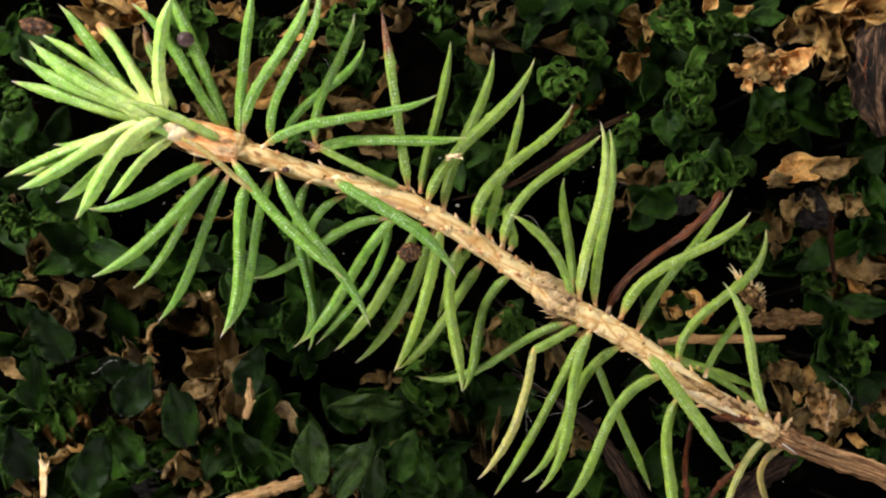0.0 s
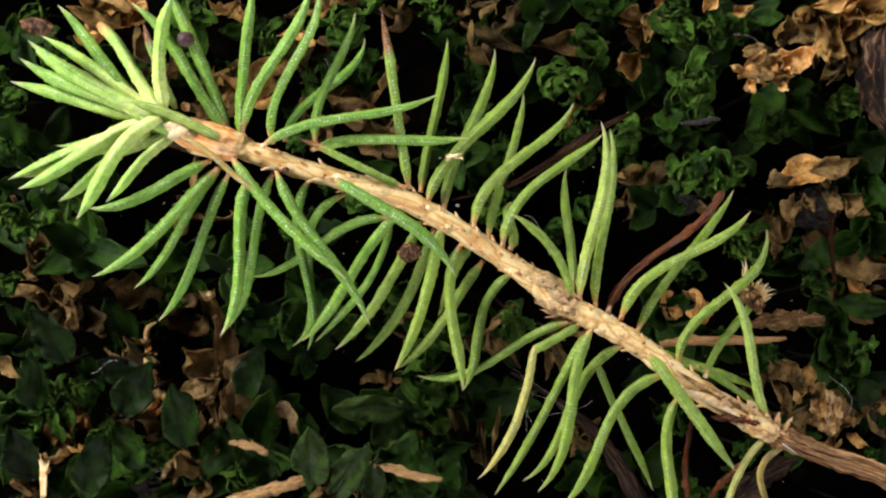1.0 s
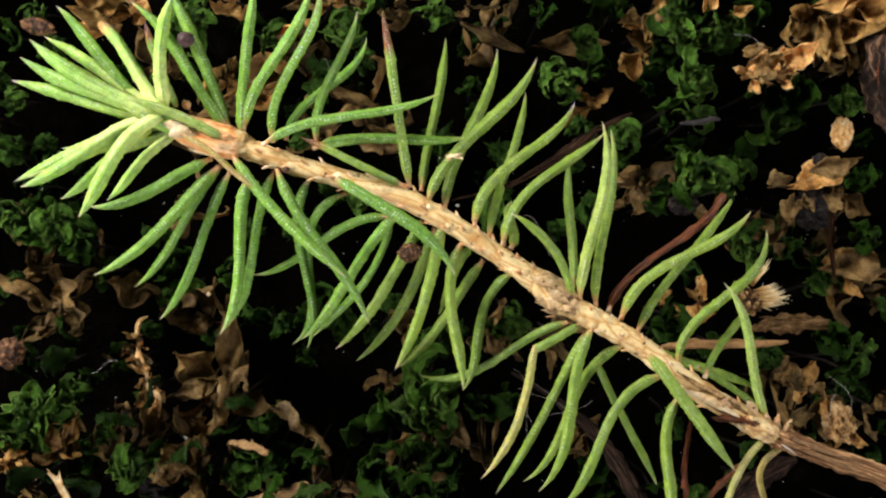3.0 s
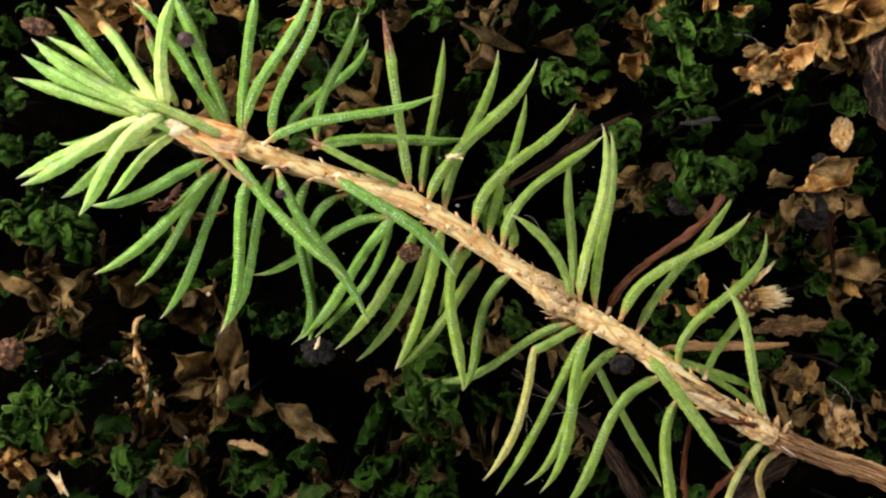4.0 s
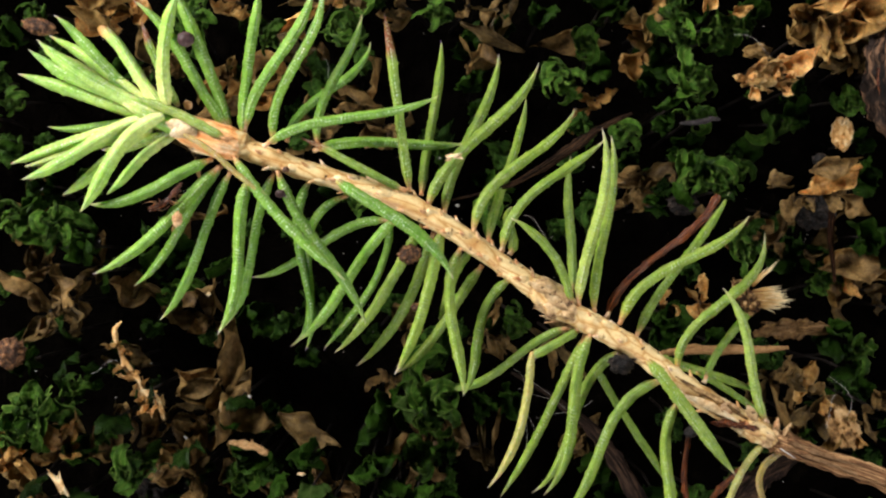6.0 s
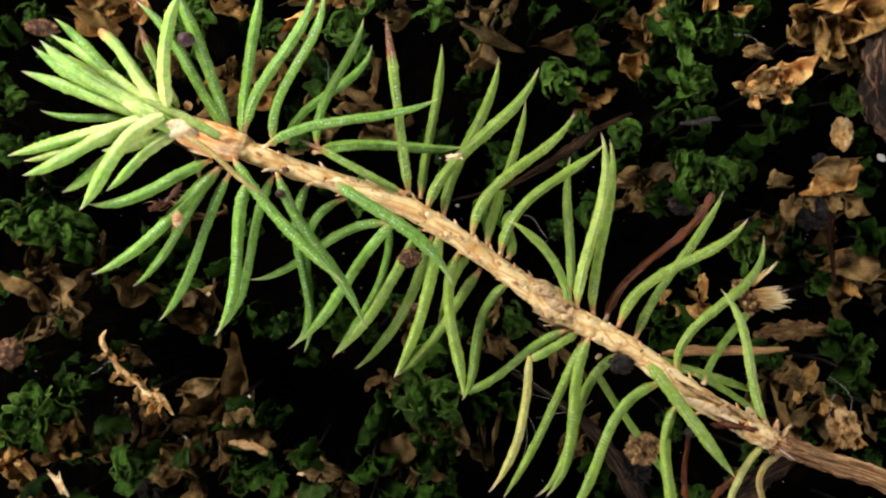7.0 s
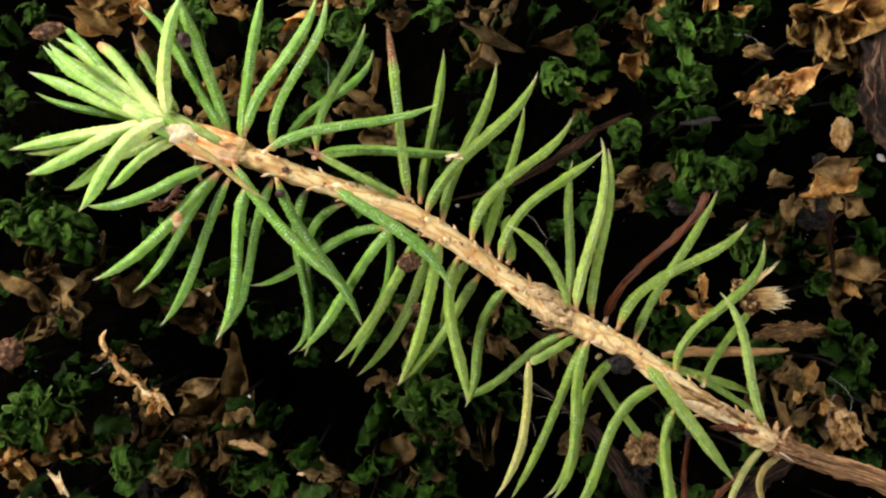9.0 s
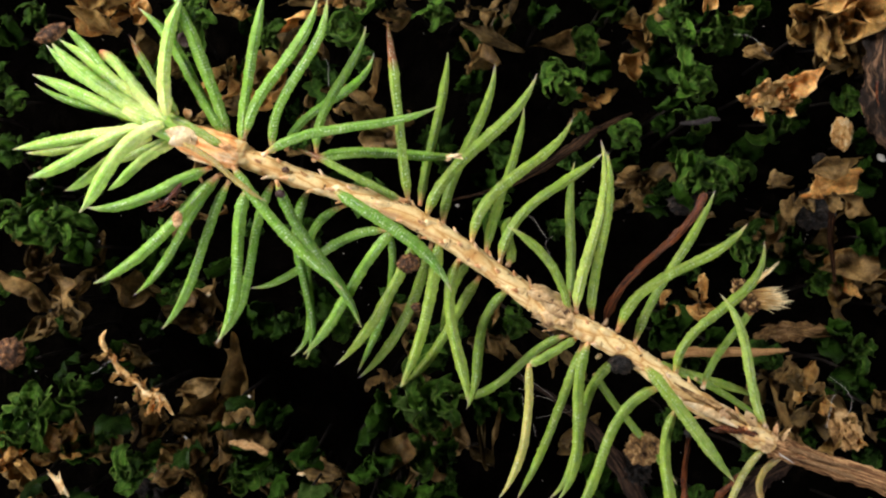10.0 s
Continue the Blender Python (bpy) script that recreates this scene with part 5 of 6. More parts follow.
broad_leaf(25.6, -29.3, -2.0, 7.5, 4.6, 75, 6, 19.1, 1.2, 3.6)
broad_leaf(38.2, 19.3, 2.0, 6.2, 4.6, 300, 4, 20.7, 0.2, 1.8)
broad_leaf(18.9, 28.9, 2.0, 6.4, 5.0, 240, 6, 21.3, 0.1, 1.4)
broad_leaf(-26.8, -22.2, -1.0, 7.0, 4.6, 250, 4, 22.9, 1.2, 3.2)
broad_leaf(-53.5, 13.4, -2.0, 6.4, 5.0, 60, 6, 23.3, 0.2, 1.8)
broad_leaf(31.8, 28.1, 3.0, 5.6, 4.0, 300, 6, 24.7, 0.2, 1.6)

# covering leaves, most with shade put into a darker leaf colour
broad_leaf(-44.4, -13.3, 7.0, 8.0, 5.0, 120, 4, 31.1, 1.6, 3.6, SHADOWLEAF)
broad_leaf(-38.1, -19.7, 7.0, 8.0, 5.2, 60, 4, 32.3, 1.4, 3.4, SHADOWLEAF)
broad_leaf(-30.5, -23.5, 6.0, 8.4, 5.4, 100, 6, 33.7, 1.3, 3.2, SHADOWLEAF)
broad_leaf(-34.8, -16.8, 5.0, 7.6, 5.0, 150, 4, 34.9, 1.2, 3.0, SHADOWLEAF)
broad_leaf(-42.4, -28.7, 7.0, 8.0, 5.2, 70, 6, 35.1, 1.6, 3.8, SHADOWLEAF)
broad_leaf(-48.2, -27.2, 8.0, 7.6, 5.0, 110, 6, 36.3, 1.6, 3.8, SHADOWLEAF)
broad_leaf(-7.2, -24.8, 1.0, 8.0, 5.0, 80, 6, 37.7, 1.6, 3.6)
broad_leaf(-10.0, -22.2, -1.0, 8.0, 5.0, 130, 4, 38.9, 1.6, 3.6)
broad_leaf(-24.1, -17.6, 4.0, 7.0, 4.6, 70, 4, 39.1, 1.0, 2.8, SHADOWLEAF)
broad_leaf(-45.4, -10.2, 3.0, 7.0, 4.6, 200, 4, 40.3, 1.0, 2.8, SHADOWLEAF)

# dim moss deeper between them; the curled shoots have shade put into their colour
rng = random.Random(77)
for i in range(165):
    x, y = rng.uniform(-58, 58), rng.uniform(-35, 35)
    z = rng.uniform(-16, -4)
    kind = rng.random()
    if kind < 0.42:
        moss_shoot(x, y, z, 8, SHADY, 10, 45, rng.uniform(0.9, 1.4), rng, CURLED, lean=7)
    elif kind < 0.86:
        moss_shoot(x, y, z, 5, BROAD, 6, 88, rng.uniform(1.0, 1.6), rng, FRESH)
    else:
        moss_shoot(x, y, z, 4, TANNED, 14, 18, rng.uniform(0.8, 1.3), rng, DEAD, dead=True, lean=7)


def carpet(name, mat, many, seed, label, rise):
    """Moss beyond the view, added to block low lamp light: small folded leaves on unseen stalks, in one mesh."""
    r = random.Random(seed)
    verts, faces = [], []
    while many:
        x, y = r.uniform(-150, 150), r.uniform(-130, 130)
        inside = abs(x) < 64 and abs(y) < 40
        if inside:
            continue
        many -= 1
        z = r.uniform(-20, 4)
        az = r.uniform(0, 6.28)
        for k in range(6):
            az += 2.4 + r.uniform(-0.3, 0.3)
            e = radians(r.uniform(-5, 55)) + rise
            ln, w = r.uniform(3.2, 6.5), r.uniform(0.8, 1.5)
            d, side = Vector((math.cos(az) * math.cos(e), math.sin(az) * math.cos(e), math.sin(e))), Vector((-math.sin(az), math.cos(az), 0))
            up = d.cross(side) * -1
            o = Vector((x, y, z + k * 0.5))
            n = len(verts)
            for s, q, h in ((0, 0, 0), (0.35, 1, 0.35), (0.35, 0, 0), (0.35, -1, 0.35), (0.75, 0.8, 0.6), (0.75, 0, 0.25), (0.75, -0.8, 0.6), (1, 0, r.uniform(0.3, 1.4))):
                verts.append((o + d * ln * s + side * w * q + up * h * w) * MM)
            faces += [(n, n + 1, n + 2), (n, n + 2, n + 3), (n + 1, n + 4, n + 5, n + 2), (n + 2, n + 5, n + 6, n + 3), (n + 4, n + 7, n + 5), (n + 5, n + 7, n + 6)]
    me = bpy.data.meshes.new(name)
    me.from_pydata([tuple(v) for v in verts], [], faces)
    me.uv_layers.new()
    me.materials.append(mat)
    return thing(name, me, label, "moss", kind="stuff")


carpet("moss_carpet", MOSS, 1700, 5, "deep dark green moss on soil out of view, added to block low light", 0.0)
carpet("dead_moss_carpet", DRY, 600, 6, "dead brown moss between green shoots out of view, added to block low light", 0.1)


# ---- loose things ----
def crumb(name, x, y, z, size, mat, label, category, seed=1.0, rz=0.0, bumps=0.35, detail=3, grain=2.2):
    return thing(name, finish(lump(size, seed, bumps, detail, grain), name, mat), label, category, pose(x * MM, y * MM, z * MM, 0, 0, rz))


def stick(name, nodes, mat, label, category, sides=20, rough=0.16, flat=0.62, steps=12, furrow=0.7):
    pts, radii = blend_path(nodes, steps)
    mid = pts[len(pts) // 2].copy()
    ob = thing(name, finish(tube([p - mid for p in pts], radii, sides, flat, rough, nodes[0][0], furrow=furrow), name, mat), label, category)
    ob.location = mid
    return ob


def moves(ob, *rows):
    """Rows of (seconds, dx, dy, dz in mm, turn in degrees) from where it was made."""
    here = ob.matrix_basis.copy()
    KEYED.append((ob, [(t, Matrix.Translation(Vector((dx, dy, dz)) * MM) @ here @ pose(0, 0, 0, 0, 0, r)) for t, dx, dy, dz, r in rows]))
    return ob


def falls(ob, t):
    """It lies out of the picture, over the moss, until it is dropped at t."""
    here = ob.matrix_basis.copy()
    away = Matrix.Translation((0.11, 0.09, 0.005 - here.translation.z)) @ here
    KEYED.append((ob, [(0, away), (t - 0.1, away), (t, here), (10, here)]))
    return ob


moves(crumb("pellet", -43.8, 24.0, 24.5, (1.8, 0.85, 0.8), CRUMB, "brown grainy pellet stuck on needle tips", "pellet", 1, -12, 0.3, 4, 3.0), (0, 0, 0, 0, 0), (2.5, 0.1, 0, 0, 0), (5.5, 0.2, 0, 0, -2), (7, 0.5, -0.1, 0, 6), (10, 1.6, -0.7, 0, 38))
crumb("seed", -28.1, 22.9, 22.4, (0.95, 0.85, 0.7), SEED, "round dark purple-brown seed lying on needles", "seed", 2, 0, 0.08)
moves(crumb("pellet", -3.7, -0.4, 20.2, (1.2, 0.95, 0.8), CRUMB, "dark grainy pellet caught between needles", "pellet", 3, 20, 0.4, 4, 3.4), (0, 0, 0, 0, 0), (5.5, 0, -0.1, 0, 0), (7, 0, -0.6, 0, 0), (10, -0.1, -1.2, 0, 0))
crumb("seed", -17.3, 8.7, 21.3, (0.42, 0.34, 0.26), RUSTY_SEED, "tiny brown seed on pale bark", "seed", 4, 0, 0.3)
chip = tagged(new("chip"), "pale cream frayed chip lying on needles", "chip")
chip.location = Vector((1.2, 10.0, 23.0)) * MM
for i, (dx, dy, az, ln) in enumerate(((-0.9, 0.05, 10, 1.6), (-0.2, 0.1, -15, 1.3), (0.2, -0.1, 35, 0.9), (-0.3, -0.15, 200, 0.8))):
    part("flake", leaf_mesh("flake", PAPER, ln, 0.5, 0.3, 0.6, 0.4, i + 2.0, nl=6, nw=4), None, chip, "", pose(dx * MM, dy * MM, 0.05 * i * MM, 0, -10, az))
crumb("grit", 1.7, 5.1, 10.0, (0.22, 0.16, 0.15), HAIR, "white grain of grit", "grit", 6, 0, 0.6)
crumb("grit", -27.6, -5.3, 8.0, (0.25, 0.2, 0.2), PAPER, "pale grain of grit", "grit", 7, 0, 0.6)
stick("dead_needle", [(-30.9, -22.3, 6.0, 0.05), (-30.5, -22.6, 6.0, 0.14), (-30.1, -23.1, 6.0, 0.04)], HAIR, "short white splinter of wood on moss", "splinter")

fork = moves(stick("splinter", [(-22.5, -15.0, 11.0, 0.22), (-22.4, -16.3, 11.0, 0.34), (-22.5, -18.0, 11.0, 0.40), (-22.8, -19.2, 11.0, 0.38), (-23.0, -19.7, 11.0, 0.26)], SPLINT, "pale tan splinter of bark on moss", "splinter"), (0, 0, 0, 0, 0), (0.65, 0, 0, 0, 0), (0.75, 0.6, -5.0, 0, 80), (10, 0.6, -5.0, 0, 80))
pts, radii = blend_path([(-0.1, -0.2, 0, 0.16), (0.35, 0.1, 0.1, 0.14), (0.75, 0.45, 0.2, 0.12)], 6)
part("side_fork", tube(pts, radii, 10, 0.8, 0.2, 2.0), SPLINT, fork)
frayed = moves(stick("splinter", [(-47.3, -24.6, 9.0, 0.08), (-46.9, -25.9, 9.0, 0.26), (-46.8, -27.1, 9.0, 0.32), (-47.0, -29.8, 9.0, 0.26)], SPLINT, "frayed pale wood splinter standing in moss", "splinter", 24, 0.3, 0.6, 12, 0.9), (0, 0, 0, 0, 0), (1.45, 0, 0, 0, 0), (1.6, 2.0, -1.4, 0, 28), (10, 2.0, -1.4, 0, 28))
rng = random.Random(8)
for i in range(7):
    x, top = -0.36 + 0.12 * i, rng.uniform(1.0, 2.6)
    pts, radii = blend_path([(x * 0.7, -2.6, 0.2, 0.10), (x, 0.4, 0.25 * math.cos(x * 2), 0.11), (x * 1.5 + rng.uniform(-0.3, 0.2), top, rng.uniform(0, 0.6), 0.04)], 6)
    part("strand", tube(pts, radii, 7, 0.8, 0.2, i), PAPER if i % 2 else CREAMY, frayed)
moves(stick("bark_strip", [(-25.8, -30.2, 6.0, 0.5), (-21.8, -29.0, 6.0, 0.75), (-19.1, -28.3, 6.0, 0.6), (-16.3, -27.5, 6.0, 0.4)], SPLINT, "rough pinkish-tan strip of bark", "bark", 24, 0.3, 0.5, 12, 0.8), (0, 0, 0, 0, 0), (2.7, 0.3, -0.5, 0, 0), (3.8, 0.6, -1.6, 0, 4), (10, 0.6, -1.8, 0, 4))
stick("dead_twig", [(1.0, 5.6, 13.0, 0.12), (7.9, 7.5, 13.0, 0.22), (14.6, 11.4, 14.0, 0.46), (17.8, 13.7, 14.0, 0.36), (21.7, 15.6, 13.0, 0.16)], TWIGBARK, "dark brown dead twig under the needles", "twig")
tan_stalk = stick("dead_stalk", [(24.6, -10.7, 14.0, 0.3), (26.9, -10.5, 14.0, 0.45), (30.7, -10.3, 14.0, 0.5), (35.2, -10.3, 14.0, 0.42), (39.3, -10.1, 13.0, 0.15)], STALKTAN, "straight tan dead stalk", "stalk")
stick("dead_twig", [(8.3, -15.0, 2.0, 0.15), (14.1, -18.6, 2.5, 0.4), (18.4, -22.4, 4.0, 0.7), (21.4, -26.4, 4.0, 0.9), (24.6, -31.7, 3.0, 0.8)], ROTWOOD, "dark rotting twig in the moss", "twig")
stick("bark_flake", [(33.8, -31.6, 4.0, 0.6), (36.6, -28.6, 5.0, 1.3), (39.6, -26.4, 5.0, 1.1), (42.6, -25.4, 4.0, 0.3)], ROTWOOD, "dark flaking piece of rotten bark under the branch", "bark", 30, 0.35, 0.6, 14, 0.7)
stick("dead_twig", [(47.1, 7.5, 5.0, 0.2), (46.4, 2.8, 5.0, 0.35), (46.9, -4.0, 5.0, 0.2)], DARKWOOD, "thin dark twig in the moss", "twig")
capsule = stick("seed_capsule", [(35.7, -8.9, 8.0, 0.3), (38.4, -8.3, 8.0, 0.8), (41.7, -8.1, 8.0, 0.95), (44.7, -8.1, 8.0, 0.3)], CAPSULE, "long brown wrinkled capsule lying on moss", "capsule", 30, 0.5, 0.85, 20, 0.6)
rng = random.Random(21)
for i in range(16):
    y, a = rng.uniform(-0.75, 0.75), rng.uniform(-4.0, 2.0)
    b = a + rng.uniform(1.4, 3.2)
    h = 0.74 * math.cos(y * 1.2)
    pts, radii = blend_path([(a, y * 0.9, h * 0.8, 0.03), (a * 0.6 + b * 0.4, y, h, rng.uniform(0.09, 0.17)), (b, y * 0.9 + rng.uniform(-0.15, 0.15), h * (0.7 if b < 3 else 0.35), 0.03)], 9)
    part("rib", tube(pts, radii, 7, 0.8, 0.5, i), rng.choice((CAPSULE, CAPSULE, STRIPBARK)), capsule)
for ob, dx, dy in ((tan_stalk, 0.4, -1.5), (capsule, 0.9, -1.5)):
    moves(ob, (0, 0, 0, 0, 0), (2.5, dx * 0.7, dy * 0.3, 0, 0), (5.5, dx, dy * 0.75, 0, 0), (10, dx, dy, 0, 0))
bark = tagged(new("bark_piece"), "dark furrowed piece of bark with rusty streaks", "bark")
bark.location = Vector((51.3, 22.2, 10.0)) * MM
for name, nodes, mat, seed in (
    ("body", [(1.5, 11.5, -1, 0.6), (0.7, 6.0, -0.6, 2.4), (0, 0, 0, 3.1), (-0.2, -4.6, 0, 2.7), (0.9, -8.8, -0.6, 1.0)], FURROWED, 4.0),
    ("ridge", [(0.4, 8.5, 1.0, 0.3), (-0.6, 2.0, 1.6, 0.7), (-0.8, -3.0, 1.5, 0.6), (0.2, -6.5, 0.8, 0.2)], FURROWED, 8.0),
    ("ridge", [(1.6, 8.5, 0.9, 0.3), (1.2, 2.0, 1.5, 0.6), (1.0, -4.0, 1.3, 0.5), (1.4, -7.0, 0.6, 0.2)], FURROWED, 12.0),
    ("streak", [(-1.9, 0.2, 1.3, 0.12), (-1.8, -1.8, 1.5, 0.4), (-1.7, -3.6, 1.3, 0.12)], RUST, 16.0)):
    pts, radii = blend_path(nodes, 14)
    ob = part(name, tube(pts, radii, 56, 0.62, 0.3, seed, furrow=0.32), mat, bark if name == "body" else body)
    if name == "body":
        body = ob
moves(bark, (0, -0.3, 0, 0, 0), (0.5, 0.2, -0.1, 0, 0), (1.0, 0.6, -0.2, 0, 1), (2.5, 0.9, -0.3, 0, 2), (4, 1.4, -0.8, 0, 3), (5.5, 1.2, -1.2, 0, 4), (7, 0.8, -1.6, 0, 5), (8.5, 0.6, -2.5, 0, 6), (10, 0.9, -2.7, 0, 6))

falls(crumb("crumb", 46.8, 13.6, 9.0, (1.2, 1.8, 1.0), CREAMY, "rough pale tan crumb on black soil", "crumb", 11, 0, 0.34, 5, 3.2), 2.5)
falls(crumb("crumb", 44.5, 10.5, 8.0, (0.9, 0.8, 0.6), NEARBLACK, "small black crumb of soil", "crumb", 12, 0, 0.4), 2.2)
falls(crumb("crumb", 23.4, -23.4, 9.0, (1.9, 1.75, 1.6), LUMPY, "tan lumpy crumb in the moss", "crumb", 13, 0, 0.35, 5, 3.4), 6.4)
falls(crumb("pellet", 19.7, -12.7, 20.6, (1.3, 1.05, 0.9), NEARBLACK, "dark round pellet beside the stem", "pellet", 14, 0, 0.35, 4, 3.0), 3.3)
falls(crumb("pellet", -2.9, -6.5, 19.0, (0.7, 0.5, 0.5), CRUMB, "small brown pellet on a needle", "pellet", 15, 0, 0.3), 5.6)
stalk = stick("dead_stalk", [(-38.7, -9.3, 13, 0.07), (-39.1, -10.7, 13, 0.28), (-37.9, -12.9, 13, 0.22), (-36.4, -14.7, 13, 0.43), (-35, -15.5, 13, 0.22), (-34.2, -16.6, 13, 0.46), (-32.4, -17.1, 13, 0.31), (-31, -19.1, 13, 0.06)], CREAMY, "knobbly tan dead stalk with frayed bits, lying on moss", "stalk", 20, 0.5, 0.7, 10, 0.9)
for i, (dx, dy, az, ln) in enumerate(((-2.6, 3.0, 200, 2.2), (0.3, -0.3, 190, 2.6), (2.6, -1.8, 265, 2.8), (3.0, -1.6, 300, 2.4), (1.5, -1.0, 120, 1.6), (-1.2, 1.4, 245, 2.0), (-2.4, 3.6, 235, 2.2), (-2.2, 3.2, 300, 1.4), (-0.4, 0.6, 20, 1.5), (0.6, -0.6, 280, 1.8), (1.0, -0.6, 60, 1.3), (2.0, -1.2, 30, 1.6), (2.4, -1.6, 230, 2.0), (3.6, -2.4, 250, 1.7), (-1.6, 2.2, 40, 1.3))):
    part("frayed_bit", leaf_mesh("frayed_bit", CRISPLEAF if i % 2 else RUSTLEAF, ln * 1.2, ln * 0.55, 0.5, 1.6, 0.3, i + 31.0, 1.4, nl=12, nw=6, roll=0.9), None, stalk, "", pose(dx * MM, dy * MM, 0.2 * MM, 20, -15, az))
moves(stalk, (0, -0.6, -0.6, -17, -34), (1.5, -0.6, -0.4, -15, -32), (3.6, -0.6, 0.6, -9, -32), (5.6, -0.6, 0.6, -6, -30), (6.4, 0, 0, 0, 0), (10, 0, 0, 0, 0))
fray = stick("splinter", [(-32.6, 4.4, 20.0, 0.25), (-31.0, 5.0, 20.0, 0.34), (-30.0, 5.9, 20.2, 0.26), (-28.8, 7.3, 20.4, 0.08)], RUST, "dark red-brown frayed splinter on needles", "splinter", 20, 0.6, 0.6, 10, 0.9)
rng = random.Random(43)
for i in range(9):
    x, a, ln = rng.uniform(-1.6, 1.6), radians(rng.gauss(215 if i % 2 else 40, 45)), rng.uniform(0.7, 1.8)
    pts, radii = blend_path([(x, x * 0.7, 0.1, 0.09), (x + 0.5 * ln * math.cos(a), x * 0.7 + 0.5 * ln * math.sin(a), 0.2, 0.08), (x + ln * math.cos(a + 0.5), x * 0.7 + ln * math.sin(a + 0.5), rng.uniform(-0.3, 0.3), 0.02)], 5)
    part("strand", tube(pts, radii, 6, 0.7, 0.3, i), rng.choice((RUST, CRUMB)), fray)
falls(fray, 3.2)
falls(crumb("seed", -17.9, 6.1, 21.0, (0.55, 0.45, 0.4), SEED, "small dark seed on needles", "seed", 16), 3.3)
falls(stick("splinter", [(27.9, 14.8, 8.0, 0.12), (30.4, 15.0, 8.0, 0.30), (31.8, 15.3, 8.0, 0.26), (32.7, 15.3, 8.0, 0.12)], GREYWOOD, "dark grey splinter on moss", "splinter"), 0.8)
falls(crumb("crumb", -50.8, -12.2, 9.0, (1.6, 1.7, 1.2), CRUMB, "dark grainy crumb in the moss", "crumb", 17, 0, 0.4, 4, 3.2), 1.9)


slider = stick("dead_stalk", [(-10.1, -25.1, 9.0, 0.3), (-6.9, -25.5, 9.0, 0.4), (-3.2, -26.6, 9.0, 0.45), (-0.1, -27.0, 9.0, 0.2)], SPLINT, "thin frayed tan stalk on fresh moss", "stalk", 18, 0.3, 0.6, 12, 0.8)
here = slider.matrix_basis.copy()
away = Matrix.Translation((0.11, -0.06, 0)) @ here
KEYED.append((slider, [(0, away), (0.5, away), (0.6, here), (1.5, here), (2.5, Matrix.Translation((-0.0005, -0.0017, -0.001)) @ here), (3.4, Matrix.Translation((-0.001, -0.008, -0.004)) @ here), (10, Matrix.Translation((-0.001, -0.008, -0.004)) @ here)]))
moves(crumb("moss_capsule", 46.9, -20.9, 9.0, (1.6, 2.3, 1.5), CAPSULETAN, "knobbly tan shrivelled moss capsule beside the branch", "capsule", 33, 20, 0.55, 5, 3.0), (0, -2.6, 2.2, 0, -15), (1.5, -1.6, 1.6, 0, -10), (3.5, -0.3, 0.3, 0, 0), (5.5, 0, 0, 0, 0), (10, 0.2, -0.3, 0, 4))
crumb("soil_lump", -35.0, -29.1, -5.0, (4.2, 2.8, 1.8), NEARBLACK, "black glittering lump of wet soil", "soil", 24, 0, 0.3, 5, 5.5)
crumb("soil_lump", 46.6, 5.0, -5.0, (2.6, 2.4, 1.8), NEARBLACK, "black crumbly lump of soil", "soil", 25, 0, 0.3, 5, 5.5)
falls(crumb("soil_lump", 23.0, -26.6, 3.0, (1.9, 2.2, 1.6), NEARBLACK, "black crumbly lump of soil under a crumb", "soil", 28, 0, 0.45, 5, 5.0), 6.3)
crumb("soil_lump", 29.5, 5.5, 0.0, (1.7, 1.3, 1.2), NEARBLACK, "black crumbly lump of soil", "soil", 26, 0, 0.3, 5, 5.5)
falls(crumb("pellet", 27.3, -20.2, 20.6, (0.7, 0.6, 0.55), NEARBLACK, "dark round pellet beside a needle", "pellet", 18, 0, 0.35, 4, 3.0), 4.4)
falls(crumb("crumb", -29.4, 3.3, 20.0, (0.5, 0.75, 0.4), CHAFF, "tiny pale crumb on a needle", "crumb", 19, 0, 0.5, 4, 4.0), 5.6)
falls(crumb("grit", -22.8, -17.4, 8.0, (0.2, 0.18, 0.18), HAIR, "white grain of grit on soil", "grit", 20), 5.5)
falls(crumb("grit", -16.7, -26.5, 8.0, (0.5, 0.2, 0.2), PAPER, "pale cream grain of grit", "grit", 21), 4.8)
falls(crumb("grit", 17.5, -12.1, 17.0, (0.4, 0.25, 0.25), PAPER, "pale cream grain of grit beside the stem", "grit", 22, 40), 6.2)
falls(crumb("grit", 51.4, 10.7, 9.0, (0.6, 0.35, 0.3), HAIR, "white grain of grit on soil", "grit", 23, -30), 6.3)


debris = crumb("crumb", -14.5, -11.8, 12.0, (1.7, 1.4, 1.0), NEARBLACK, "dark bristly crumb of litter with a pale spike", "crumb", 27, 0, 0.5, 4, 3.6)
pts, radii = blend_path([(-0.2, 0.2, 0.8, 0.2), (0.1, 0.9, 1.1, 0.22), (0.35, 1.8, 1.2, 0.05)], 6)
part("spike", tube(pts, radii, 8, 0.7, 0.2, 3.0), PAPER, debris, "pale cream spike")
here = debris.matrix_basis.copy()
away = Matrix.Translation((-0.06, -0.08, 0)) @ here
KEYED.append((debris, [(0, away), (3.4, away), (3.5, here), (5.9, here), (6.0, away), (10, away)]))


